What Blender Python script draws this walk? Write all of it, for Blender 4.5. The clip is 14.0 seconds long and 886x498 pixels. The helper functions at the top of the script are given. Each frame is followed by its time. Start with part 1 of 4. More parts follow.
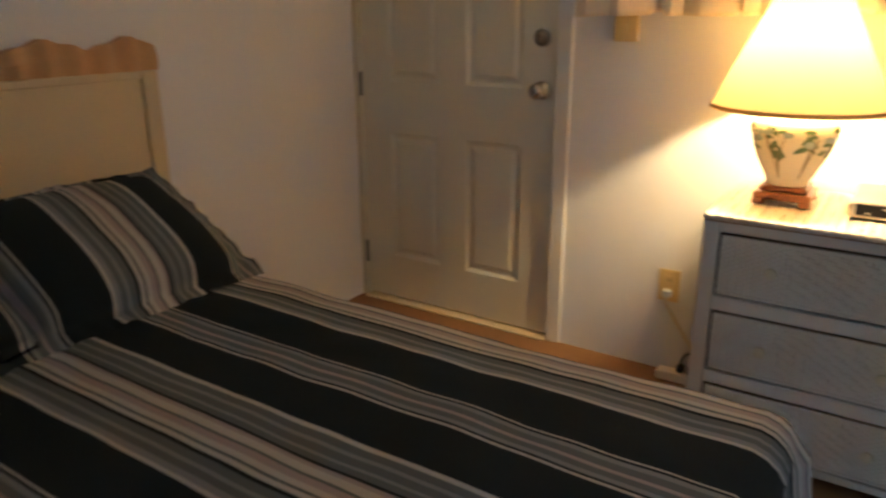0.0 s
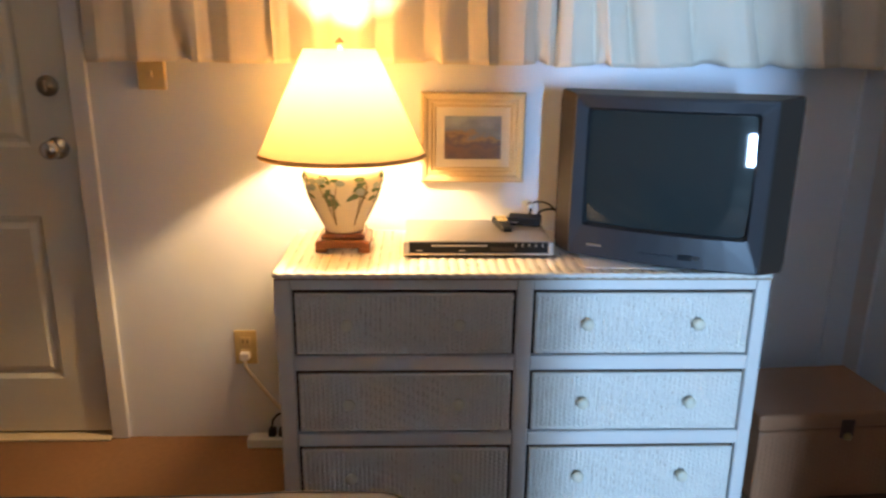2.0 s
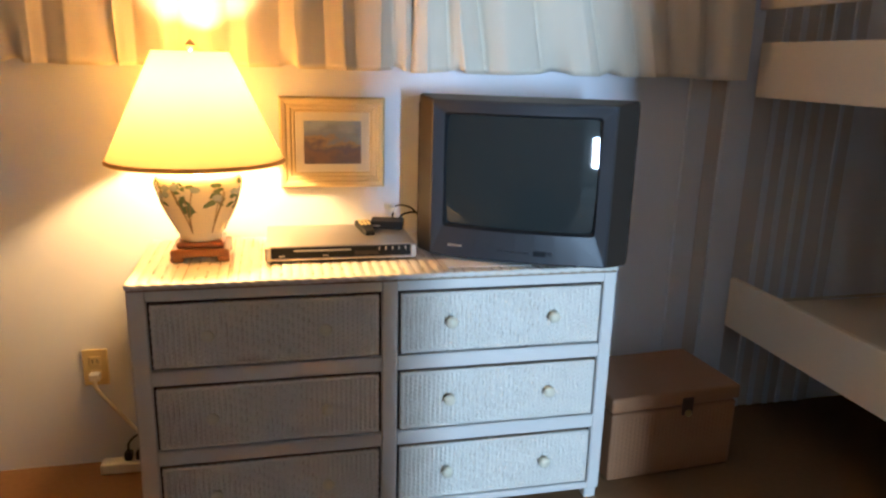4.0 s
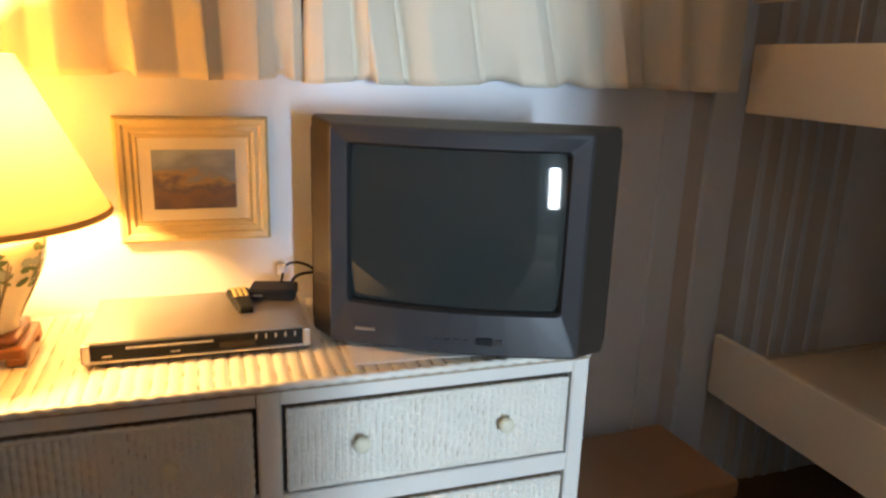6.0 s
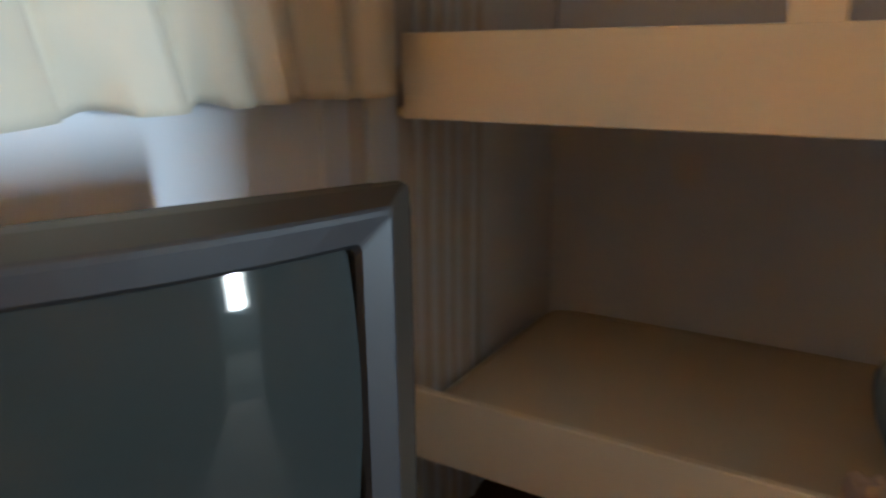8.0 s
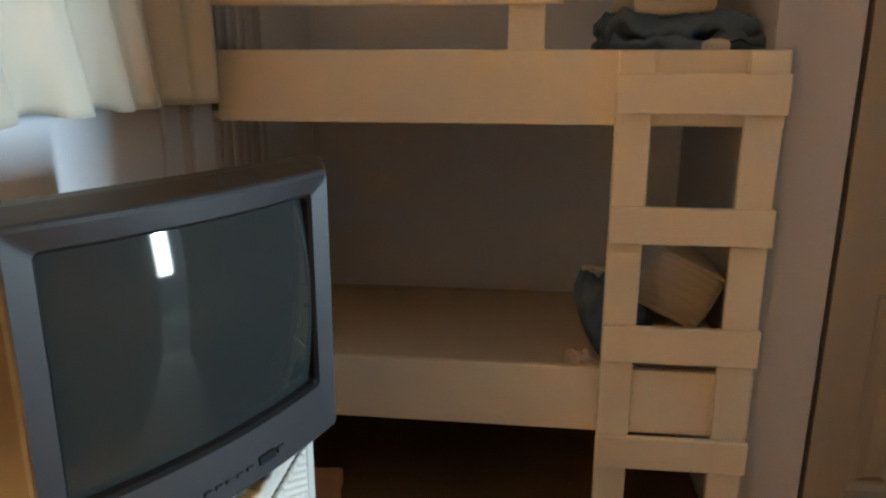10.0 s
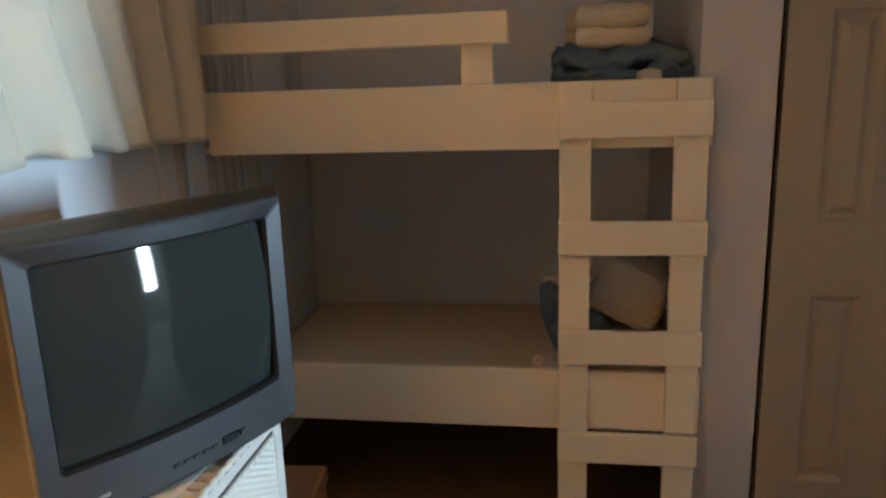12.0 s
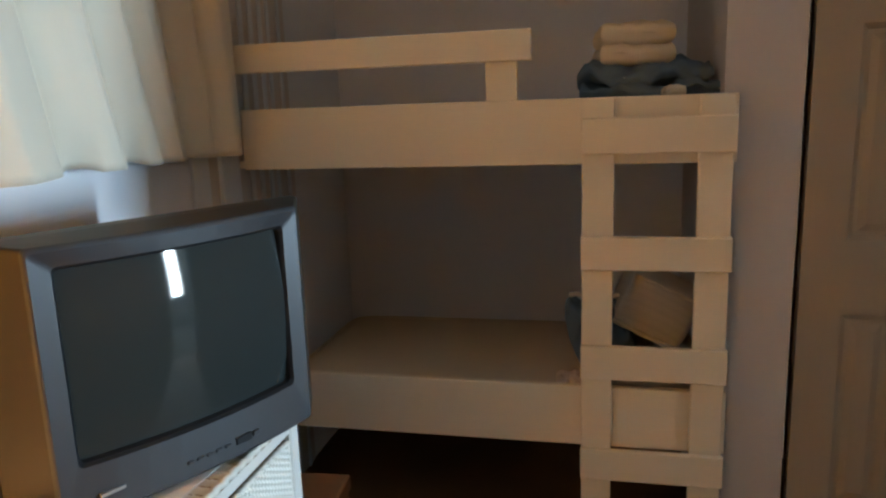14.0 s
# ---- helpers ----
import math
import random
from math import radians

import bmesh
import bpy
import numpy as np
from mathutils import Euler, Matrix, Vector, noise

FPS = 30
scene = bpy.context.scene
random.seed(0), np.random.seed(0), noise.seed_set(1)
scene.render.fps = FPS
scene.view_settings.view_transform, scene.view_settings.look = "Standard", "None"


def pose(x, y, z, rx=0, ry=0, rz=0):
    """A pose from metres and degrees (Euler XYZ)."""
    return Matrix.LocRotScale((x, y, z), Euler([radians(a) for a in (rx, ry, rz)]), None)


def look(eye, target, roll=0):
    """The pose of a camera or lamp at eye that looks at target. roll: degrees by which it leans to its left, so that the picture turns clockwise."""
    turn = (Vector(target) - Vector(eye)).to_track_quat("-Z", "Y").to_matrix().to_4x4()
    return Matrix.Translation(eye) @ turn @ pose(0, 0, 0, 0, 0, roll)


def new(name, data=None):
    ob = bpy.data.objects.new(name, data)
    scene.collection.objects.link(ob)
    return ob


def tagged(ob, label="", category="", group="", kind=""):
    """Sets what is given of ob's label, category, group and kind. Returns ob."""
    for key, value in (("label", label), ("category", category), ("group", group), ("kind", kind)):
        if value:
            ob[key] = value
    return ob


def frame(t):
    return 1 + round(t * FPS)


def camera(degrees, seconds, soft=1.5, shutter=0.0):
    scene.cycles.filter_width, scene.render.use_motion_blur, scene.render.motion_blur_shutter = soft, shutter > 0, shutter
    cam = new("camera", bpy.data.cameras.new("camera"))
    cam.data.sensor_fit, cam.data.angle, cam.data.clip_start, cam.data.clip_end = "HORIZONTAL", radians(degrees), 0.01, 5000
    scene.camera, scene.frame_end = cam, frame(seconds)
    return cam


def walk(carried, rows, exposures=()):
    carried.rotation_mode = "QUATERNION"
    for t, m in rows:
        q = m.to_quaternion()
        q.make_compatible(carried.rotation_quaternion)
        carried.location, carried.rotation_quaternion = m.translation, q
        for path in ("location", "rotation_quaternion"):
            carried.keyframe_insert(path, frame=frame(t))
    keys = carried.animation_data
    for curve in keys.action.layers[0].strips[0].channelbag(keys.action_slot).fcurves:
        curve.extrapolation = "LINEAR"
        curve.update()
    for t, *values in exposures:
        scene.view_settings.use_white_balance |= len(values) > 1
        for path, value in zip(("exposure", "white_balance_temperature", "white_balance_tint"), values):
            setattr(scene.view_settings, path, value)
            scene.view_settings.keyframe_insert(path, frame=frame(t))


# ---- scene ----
cam = camera(63.4, 14.0, soft=2.3, shutter=0.5)
PATH = [
    (0, (2.011, -2.38, 1.23), (0.964, -0.795, 0.603), -0.4),
    (0.5, (1.974, -2.338, 1.251), (1.181, -0.614, 0.617), 1.0),
    (1, (1.99, -2.227, 1.263), (1.341, -0.41, 0.738), 1.3),
    (1.5, (1.964, -2.165, 1.27), (1.765, -0.251, 0.724), 1.7),
    (2, (1.94, -2.172, 1.261), (2.009, -0.248, 0.721), 0.6),
    (2.5, (1.902, -2.198, 1.253), (2.142, -0.286, 0.719), 0.5),
    (3, (1.89, -2.218, 1.247), (2.272, -0.316, 0.758), 1.2),
    (3.2, (1.889, -2.222, 1.252), (2.29, -0.321, 0.777), 1.1),
    (5.5, (2.113, -1.85, 1.243), (2.644, -0.015, 0.652), 3.5),
    (6, (2.128, -1.633, 1.27), (2.744, 0.2, 0.758), 1.9),
    (6.5, (2.152, -1.46, 1.254), (2.806, 0.322, 0.624), 2.2),
    (7, (2.213, -1.273, 1.278), (3.036, 0.472, 0.753), 2.8),
    (7.5, (2.254, -1.13, 1.276), (3.373, 0.423, 0.696), 3.2),
    (8, (2.216, -0.92, 1.295), (3.864, 0.08, 0.763), -0.6),
    (8.5, (2.151, -0.828, 1.29), (3.981, -0.225, 0.753), 0.7),
    (9, (1.978, -0.82, 1.302), (3.876, -0.496, 0.759), 0.1),
    (11.5, (1.593, -0.929, 1.318), (3.518, -0.73, 0.815), 0.1),
    (12, (1.555, -1.013, 1.335), (3.481, -0.711, 0.888), -1.9),
    (12.5, (1.518, -1.034, 1.339), (3.463, -0.726, 0.988), -2.0),
    (13, (1.513, -1.054, 1.341), (3.456, -0.693, 1.035), -2.4),
    (13.5, (1.529, -1.067, 1.325), (3.448, -0.659, 0.937), -2.5),
    (14, (1.537, -1.088, 1.323), (3.449, -0.651, 0.933), -2.0),
]
EXPO = [(0.0, 1.65, 5150, -3), (0.5, 1.61, 5100, -2), (1.0, 1.42, 4950, 1), (1.5, 1.43, 5150, 4), (3.2, 1.46, 5700, 6), (5.5, 1.50, 7000, 8), (6.5, 1.50, 7500, 9), (7.0, 1.49, 7300, 8), (7.5, 1.52, 6950, 8), (8.0, 1.54, 7450, 6), (9.0, 1.54, 7600, 4), (12.0, 1.50, 6850, 2), (14.0, 1.48, 6950, 3)]
walk(cam, [(t, look(eye, target, roll)) for t, eye, target, roll in PATH], EXPO)

# ---- world and lights ----
world = bpy.data.worlds.new("world")
scene.world = world
world.use_nodes = True
wn = world.node_tree
sky = wn.nodes.new("ShaderNodeTexSky")
sky.sky_type = "NISHITA"
sky.sun_disc = False
sky.sun_elevation, sky.sun_rotation = radians(35), radians(150)
wn.links.new(sky.outputs[0], wn.nodes["Background"].inputs[0])
wn.nodes["Background"].inputs[1].default_value = 0.1


def lamp(name, kind, m, power, colour, **more):
    data = bpy.data.lights.new(name, kind)
    data.energy, data.color = power, colour
    for key, value in more.items():
        if key == "size":
            data.shape, data.size, data.size_y = "RECTANGLE", value[0], value[1]
        elif key == "radius":
            data.shadow_soft_size = value
        elif key == "spread":
            data.spread = value
    ob = new(name, data)
    ob.matrix_world = m
    return ob


# daylight in the narrow window at the end of the added hall, and the bulb of the table lamp
lamp("window_daylight", "AREA", look((2.50, -4.93, 1.15), (2.6, 0, 1.0)), 76, (0.47, 0.70, 1.0), size=(0.18, 0.98))
lamp("table_lamp_bulb", "POINT", pose(1.735, -0.222, 1.14), 17.0, (1.0, 0.61, 0.27), radius=0.03)


# ---- materials ----
def mix_rgb(nt, fac, a, b, mode="MIX"):
    m = nt.nodes.new("ShaderNodeMix")
    m.data_type, m.blend_type = "RGBA", mode
    for sock, v in ((m.inputs[0], fac), (m.inputs[6], a), (m.inputs[7], b)):
        if isinstance(v, bpy.types.NodeSocket):
            nt.links.new(v, sock)
        else:
            sock.default_value = v
    return m.outputs[2]


def noise_tex(nt, coord, scale, detail=4.0, stretch=(1, 1, 1)):
    mp = nt.nodes.new("ShaderNodeMapping")
    mp.inputs["Scale"].default_value = stretch
    nt.links.new(coord, mp.inputs[0])
    n = nt.nodes.new("ShaderNodeTexNoise")
    n.inputs["Scale"].default_value, n.inputs["Detail"].default_value = scale, detail
    nt.links.new(mp.outputs[0], n.inputs["Vector"])
    return n.outputs["Fac"]


def ramp(nt, fac, stops, mode="LINEAR"):
    r = nt.nodes.new("ShaderNodeValToRGB")
    r.color_ramp.interpolation = mode
    els = r.color_ramp.elements
    els[0].position, els[0].color = stops[0][0], (*stops[0][1], 1)
    els[1].position, els[1].color = stops[-1][0], (*stops[-1][1], 1)
    for p, c in stops[1:-1]:
        e = els.new(p)
        e.color = (*c, 1)
    nt.links.new(fac, r.inputs[0])
    return r.outputs[0]


def mat(name, base, rough=0.6, var=0.1, scale=6.0, fine=120.0, bump=0.15, depth=0.001, metal=0.0, stretch=(1, 1, 1), spec=0.5, coat=0.0):
    m = bpy.data.materials.new(name)
    m.use_nodes = True
    nt = m.node_tree
    b = nt.nodes["Principled BSDF"]
    co = nt.nodes.new("ShaderNodeTexCoord").outputs["Object"]
    big = noise_tex(nt, co, scale, 4, stretch)
    small = noise_tex(nt, co, fine, 3, stretch)
    lo = tuple(c * (1 - var) for c in base) + (1,)
    hi = tuple(min(1, c * (1 + var)) for c in base) + (1,)
    col = mix_rgb(nt, big, lo, hi)
    col = mix_rgb(nt, small, col, tuple(c * (1 - var * 0.8) for c in base) + (1,))
    nt.links.new(col, b.inputs["Base Color"])
    rr = nt.nodes.new("ShaderNodeMapRange")
    rr.inputs[3].default_value, rr.inputs[4].default_value = max(0.03, rough - 0.08), min(1, rough + 0.08)
    nt.links.new(big, rr.inputs[0])
    nt.links.new(rr.outputs[0], b.inputs["Roughness"])
    b.inputs["Metallic"].default_value = metal
    b.inputs["Specular IOR Level"].default_value = spec
    b.inputs["Coat Weight"].default_value = coat
    if bump:
        bp = nt.nodes.new("ShaderNodeBump")
        bp.inputs["Strength"].default_value, bp.inputs["Distance"].default_value = bump, depth
        nt.links.new(small, bp.inputs["Height"])
        nt.links.new(bp.outputs[0], b.inputs["Normal"])
    return m


M_WALL = mat("wall_paint", (0.775, 0.78, 0.82), 0.75, 0.05, 1.5, 220, 0.25, 0.0008)
# dark colour for the added, unseen hall, so little daylight bounces off it
M_HALL_UNSEEN = mat("unseen_hall_dark", (0.34, 0.32, 0.29), 0.8, 0.06)
# room wall paint darkened: the shade on pier and closet walls is in the colour
M_WALL_SHADED = mat("wall_paint_shaded", (0.54, 0.49, 0.47), 0.8, 0.05, 1.5, 220, 0.25, 0.0008)
M_CEIL = mat("ceiling_paint", (0.88, 0.87, 0.85), 0.85, 0.05)
# paler and bluer than the walls: cool bounce light added through the colour
M_ALCOVE_LIFTED = mat("alcove_paint_lifted", (0.85, 0.855, 0.93), 0.8, 0.07, 2.0, 200, 0.3)
M_DOOR = mat("door_paint", (0.71, 0.67, 0.545), 0.45, 0.05, 3, 160, 0.15, 0.0005, stretch=(1, 1, 0.15))
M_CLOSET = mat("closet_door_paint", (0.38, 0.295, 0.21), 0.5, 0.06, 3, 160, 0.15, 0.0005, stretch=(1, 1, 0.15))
M_TRIM = mat("trim_paint", (0.74, 0.72, 0.70), 0.4, 0.05, 4, 150, 0.15, 0.0005)
M_FLOOR = mat("floor_vinyl", (0.245, 0.13, 0.058), 0.72, 0.25, 3.0, 60, 0.2, 0.0008, spec=0.25)
M_STRIP = mat("cool_white_paint", (0.70, 0.73, 0.79), 0.45, 0.05, 4, 150, 0.15, 0.0005)
M_BATTEN = mat("batten_paint", (0.70, 0.72, 0.76), 0.5, 0.06, 4, 150, 0.15, 0.0005)
M_PANEL = mat("brown_panelling", (0.64, 0.58, 0.54), 0.6, 0.12, 4, 120, 0.25, 0.0006, stretch=(1, 1, 0.1))
M_BUNK = mat("bunk_paint", (0.84, 0.71, 0.54), 0.5, 0.06, 4, 120, 0.2, 0.0006, stretch=(1, 0.2, 1))
M_WICKER = mat("white_wicker", (0.75, 0.70, 0.61), 0.33, 0.15, 12, 260, 0.3, 0.0008)
M_WICKERFRAME = mat("white_frame", (0.72, 0.68, 0.62), 0.5, 0.10, 9, 200, 0.3, 0.0008)
# brown that paints in the shade down between the wicker strands
M_WEAVE_SHADE = mat("painted_weave_shade", (0.38, 0.28, 0.185), 0.8, 0.2, 20)
M_GAP = mat("dark_gap", (0.05, 0.038, 0.03), 0.8, 0.1)
M_KNOBW = mat("cream_knob", (0.72, 0.66, 0.50), 0.35, 0.05)
M_CHROME = mat("satin_nickel", (0.55, 0.52, 0.48), 0.25, 0.05, metal=1.0, bump=0.0)
M_BRASS = mat("aged_brass", (0.50, 0.36, 0.16), 0.35, 0.15, metal=1.0, bump=0.0)
M_STEEL = mat("hinge_steel", (0.25, 0.23, 0.20), 0.4, 0.1, metal=1.0, bump=0.0)
M_IVORY = mat("ivory_plastic", (0.66, 0.50, 0.22), 0.4, 0.05, bump=0.05)
M_WHITEPL = mat("white_plastic", (0.75, 0.73, 0.68), 0.4, 0.05, bump=0.05)
M_BLACKPL = mat("black_plastic", (0.014, 0.014, 0.015), 0.55, 0.1, bump=0.05, spec=0.2)
# grey TV plastic, darkened and browned: the lamplit look is in the colour
M_TVBACK_TINTED = mat("tv_back_lamp_tint", (0.020, 0.015, 0.012), 0.7, 0.06, 5, 500, 0.25, 0.0003, spec=0.10)
M_TVFACE = mat("tv_bezel_plastic", (0.034, 0.033, 0.036), 0.42, 0.05, 5, 500, 0.2, 0.0003, spec=0.45)
# bezel plastic again, with the lamp's warm light put into its base colour
M_TVSIDE_TINTED = mat("tv_surround_lamp_tint", (0.036, 0.028, 0.022), 0.40, 0.05, 5, 500, 0.2, 0.0003, spec=0.2)
M_SILVER = mat("silver_player", (0.45, 0.42, 0.39), 0.34, 0.05, metal=0.9, bump=0.03, stretch=(0.1, 1, 1))
M_WOODBASE = mat("lamp_base_wood", (0.27, 0.105, 0.04), 0.35, 0.25, 14, 120, 0.2, 0.0005, stretch=(0.3, 1, 1))
M_CERAMIC = mat("cream_glazed_ceramic", (0.72, 0.68, 0.56), 0.12, 0.04, bump=0.0, coat=0.4)
M_LEAF = mat("glaze_green", (0.13, 0.20, 0.11), 0.2, 0.4, 60, bump=0.0)
M_STEM = mat("glaze_brown", (0.30, 0.24, 0.14), 0.2, 0.3, 60, bump=0.0)
M_BLUEF = mat("glaze_blue", (0.36, 0.44, 0.46), 0.2, 0.3, 60, bump=0.0)
M_GOLDFRAME = mat("cream_gilt_frame", (0.66, 0.52, 0.27), 0.38, 0.12, 20, 150, 0.2, 0.0005)
M_MAT = mat("picture_mount", (0.72, 0.66, 0.52), 0.7, 0.04)
M_LEATHER = mat("dark_leather", (0.07, 0.035, 0.02), 0.5, 0.2)
M_TRUNK = mat("trunk_wicker", (0.38, 0.18, 0.085), 0.5, 0.25, 9, 200, 0.4, 0.0008)
M_MATTRESS = mat("mattress_ticking", (0.74, 0.60, 0.44), 0.9, 0.08, 6, 300, 0.4, 0.001)
M_QUILT = mat("blue_grey_quilt", (0.11, 0.155, 0.195), 0.9, 0.25, 9, 240, 0.5, 0.001)
M_BLANKET = mat("cream_blanket", (0.66, 0.55, 0.40), 0.95, 0.1, 12, 300, 0.6, 0.0015)
M_PAPER = mat("white_paper", (0.78, 0.77, 0.74), 0.8, 0.03)
M_HEAD = mat("headboard_cream", (0.64, 0.52, 0.32), 0.5, 0.12, 5, 140, 0.25, 0.0006)
M_HEADTOP = mat("headboard_carving", (0.60, 0.34, 0.14), 0.5, 0.22, 14, 140, 0.3, 0.0008)
M_CORD = mat("white_cord", (0.74, 0.68, 0.58), 0.5, 0.05)


def fabric(name, colour, translucent=0.25, sheen=0.2):
    m = bpy.data.materials.new(name)
    m.use_nodes = True
    nt = m.node_tree
    b = nt.nodes["Principled BSDF"]
    out = nt.nodes["Material Output"]
    co = nt.nodes.new("ShaderNodeTexCoord").outputs["Object"]
    big, small = noise_tex(nt, co, 5), noise_tex(nt, co, 350, 2)
    col = mix_rgb(nt, big, tuple(c * 0.92 for c in colour) + (1,), tuple(min(1, c * 1.06) for c in colour) + (1,))
    nt.links.new(col, b.inputs["Base Color"])
    b.inputs["Roughness"].default_value = 0.9
    b.inputs["Sheen Weight"].default_value = sheen
    bp = nt.nodes.new("ShaderNodeBump")
    bp.inputs["Strength"].default_value, bp.inputs["Distance"].default_value = 0.3, 0.0008
    nt.links.new(small, bp.inputs["Height"])
    nt.links.new(bp.outputs[0], b.inputs["Normal"])
    tr = nt.nodes.new("ShaderNodeBsdfTranslucent")
    nt.links.new(col, tr.inputs[0])
    mx = nt.nodes.new("ShaderNodeMixShader")
    mx.inputs[0].default_value = translucent
    nt.links.new(b.outputs[0], mx.inputs[1])
    nt.links.new(tr.outputs[0], mx.inputs[2])
    nt.links.new(mx.outputs[0], out.inputs[0])
    return m


M_CURTAIN = fabric("curtain_cotton", (0.80, 0.705, 0.565), 0.12)
M_SHADE = fabric("lampshade_fabric", (0.50, 0.37, 0.165), 0.26, 0.0)
M_SHADETRIM = fabric("lampshade_trim", (0.42, 0.28, 0.13), 0.25, 0.0)

DARK, GREY, CREAM, MID = (0.022, 0.027, 0.029), (0.145, 0.155, 0.15), (0.54, 0.49, 0.43), (0.27, 0.27, 0.265)


def striped(name, stops, span, axis=1):
    """Woven stripes that repeat along one axis of the object every span metres."""
    m = bpy.data.materials.new(name)
    m.use_nodes = True
    nt = m.node_tree
    b = nt.nodes["Principled BSDF"]
    co = nt.nodes.new("ShaderNodeTexCoord").outputs["UV"]
    sp = nt.nodes.new("ShaderNodeSeparateXYZ")
    nt.links.new(co, sp.inputs[0])
    md = nt.nodes.new("ShaderNodeMath")
    md.operation = "FRACT"
    dv = nt.nodes.new("ShaderNodeMath")
    dv.operation = "DIVIDE"
    dv.inputs[1].default_value = span
    nt.links.new(sp.outputs[axis], dv.inputs[0])
    nt.links.new(dv.outputs[0], md.inputs[0])
    col = ramp(nt, md.outputs[0], stops, "CONSTANT")
    oc = nt.nodes.new("ShaderNodeTexCoord").outputs["Object"]
    thread = noise_tex(nt, oc, 420, 2)
    blot = noise_tex(nt, oc, 7)
    col = mix_rgb(nt, 0.35, col, mix_rgb(nt, thread, (0.25, 0.25, 0.25, 1), (1, 1, 1, 1)), "MULTIPLY")
    col = mix_rgb(nt, 0.3, col, mix_rgb(nt, blot, (0.5, 0.5, 0.5, 1), (1, 1, 1, 1)), "MULTIPLY")
    nt.links.new(col, b.inputs["Base Color"])
    b.inputs["Roughness"].default_value = 0.95
    b.inputs["Specular IOR Level"].default_value = 0.08
    bp = nt.nodes.new("ShaderNodeBump")
    bp.inputs["Strength"].default_value, bp.inputs["Distance"].default_value = 0.4, 0.001
    nt.links.new(thread, bp.inputs["Height"])
    nt.links.new(bp.outputs[0], b.inputs["Normal"])
    return m


ROSE = (0.40, 0.33, 0.31)
STRIPES = [(0.0, CREAM), (0.016, GREY), (0.05, MID), (0.065, GREY), (0.095, MID), (0.107, GREY), (0.13, DARK), (0.142, ROSE), (0.158, CREAM), (0.19, GREY), (0.20, ROSE), (0.228, CREAM), (0.252, GREY),
           (0.262, CREAM), (0.284, DARK), (0.297, GREY), (0.33, MID), (0.345, GREY), (0.375, MID), (0.396, CREAM), (0.411, DARK), (0.634, CREAM), (0.643, DARK), (0.656, MID), (0.675, GREY),
           (0.705, ROSE), (0.72, GREY), (0.75, MID), (0.767, DARK), (0.78, CREAM), (0.792, DARK), (0.999, DARK)]
M_BEDSPREAD = striped("striped_bedspread", STRIPES, 0.535)
M_PILLOW = striped("striped_pillow_sham", STRIPES, 0.535)
M_PILLOW_BEIGE = striped("beige_striped_pillow", [(0.0, (0.72, 0.62, 0.51)), (0.3, (0.70, 0.60, 0.49)), (0.5, (0.73, 0.63, 0.52)), (0.8, (0.69, 0.59, 0.48)), (1.0, (0.72, 0.62, 0.51))], 0.05)


def glass_screen():
    m = bpy.data.materials.new("crt_glass")
    m.use_nodes = True
    b = m.node_tree.nodes["Principled BSDF"]
    b.inputs["Base Color"].default_value = (0.026, 0.031, 0.030, 1)
    b.inputs["Roughness"].default_value = 0.04
    b.inputs["IOR"].default_value = 1.55
    return m


def sky_glow():
    m = bpy.data.materials.new("bright_sky")
    m.use_nodes = True
    b = m.node_tree.nodes["Principled BSDF"]
    b.inputs["Base Color"].default_value = (0.5, 0.55, 0.6, 1)
    b.inputs["Emission Color"].default_value = (0.80, 0.91, 1.0, 1)
    b.inputs["Emission Strength"].default_value = 9.0
    return m


M_SKYGLOW = sky_glow()
M_CRT = glass_screen()


def picture_paint():
    m = bpy.data.materials.new("landscape_print")
    m.use_nodes = True
    nt = m.node_tree
    b = nt.nodes["Principled BSDF"]
    co = nt.nodes.new("ShaderNodeTexCoord").outputs["Object"]
    sp = nt.nodes.new("ShaderNodeSeparateXYZ")
    nt.links.new(co, sp.inputs[0])
    n = noise_tex(nt, co, 18, 6, (1, 1, 1.6))
    ad = nt.nodes.new("ShaderNodeMath")
    ad.operation = "MULTIPLY_ADD"
    ad.inputs[1].default_value, ad.inputs[2].default_value = 7.0, 0.0
    nt.links.new(sp.outputs[2], ad.inputs[0])
    sm = nt.nodes.new("ShaderNodeMath")
    nt.links.new(ad.outputs[0], sm.inputs[0])
    nt.links.new(n, sm.inputs[1])
    col = ramp(nt, sm.outputs[0], [(0.0, (0.13, 0.10, 0.10)), (0.25, (0.20, 0.13, 0.10)), (0.40, (0.13, 0.11, 0.12)), (0.52, (0.32, 0.22, 0.13)),
                                   (0.64, (0.21, 0.24, 0.29)), (1.0, (0.34, 0.39, 0.47))])
    nt.links.new(col, b.inputs["Base Color"])
    b.inputs["Roughness"].default_value = 0.25
    return m


M_PRINT = picture_paint()


# ---- mesh helpers ----
def box(bm, x0, x1, y0, y1, z0, z1, bevel=0.0, seg=1):
    made = bmesh.ops.create_cube(bm, size=1.0)["verts"]
    bmesh.ops.scale(bm, vec=(x1 - x0, y1 - y0, z1 - z0), verts=made)
    bmesh.ops.translate(bm, vec=((x0 + x1) / 2, (y0 + y1) / 2, (z0 + z1) / 2), verts=made)
    if bevel:
        edges = list({e for v in made for e in v.link_edges})
        bmesh.ops.bevel(bm, geom=edges, offset=bevel, segments=seg, profile=0.5, affect="EDGES")
    return bm


def a_box(*a, **k):
    return box(bmesh.new(), *a, **k)


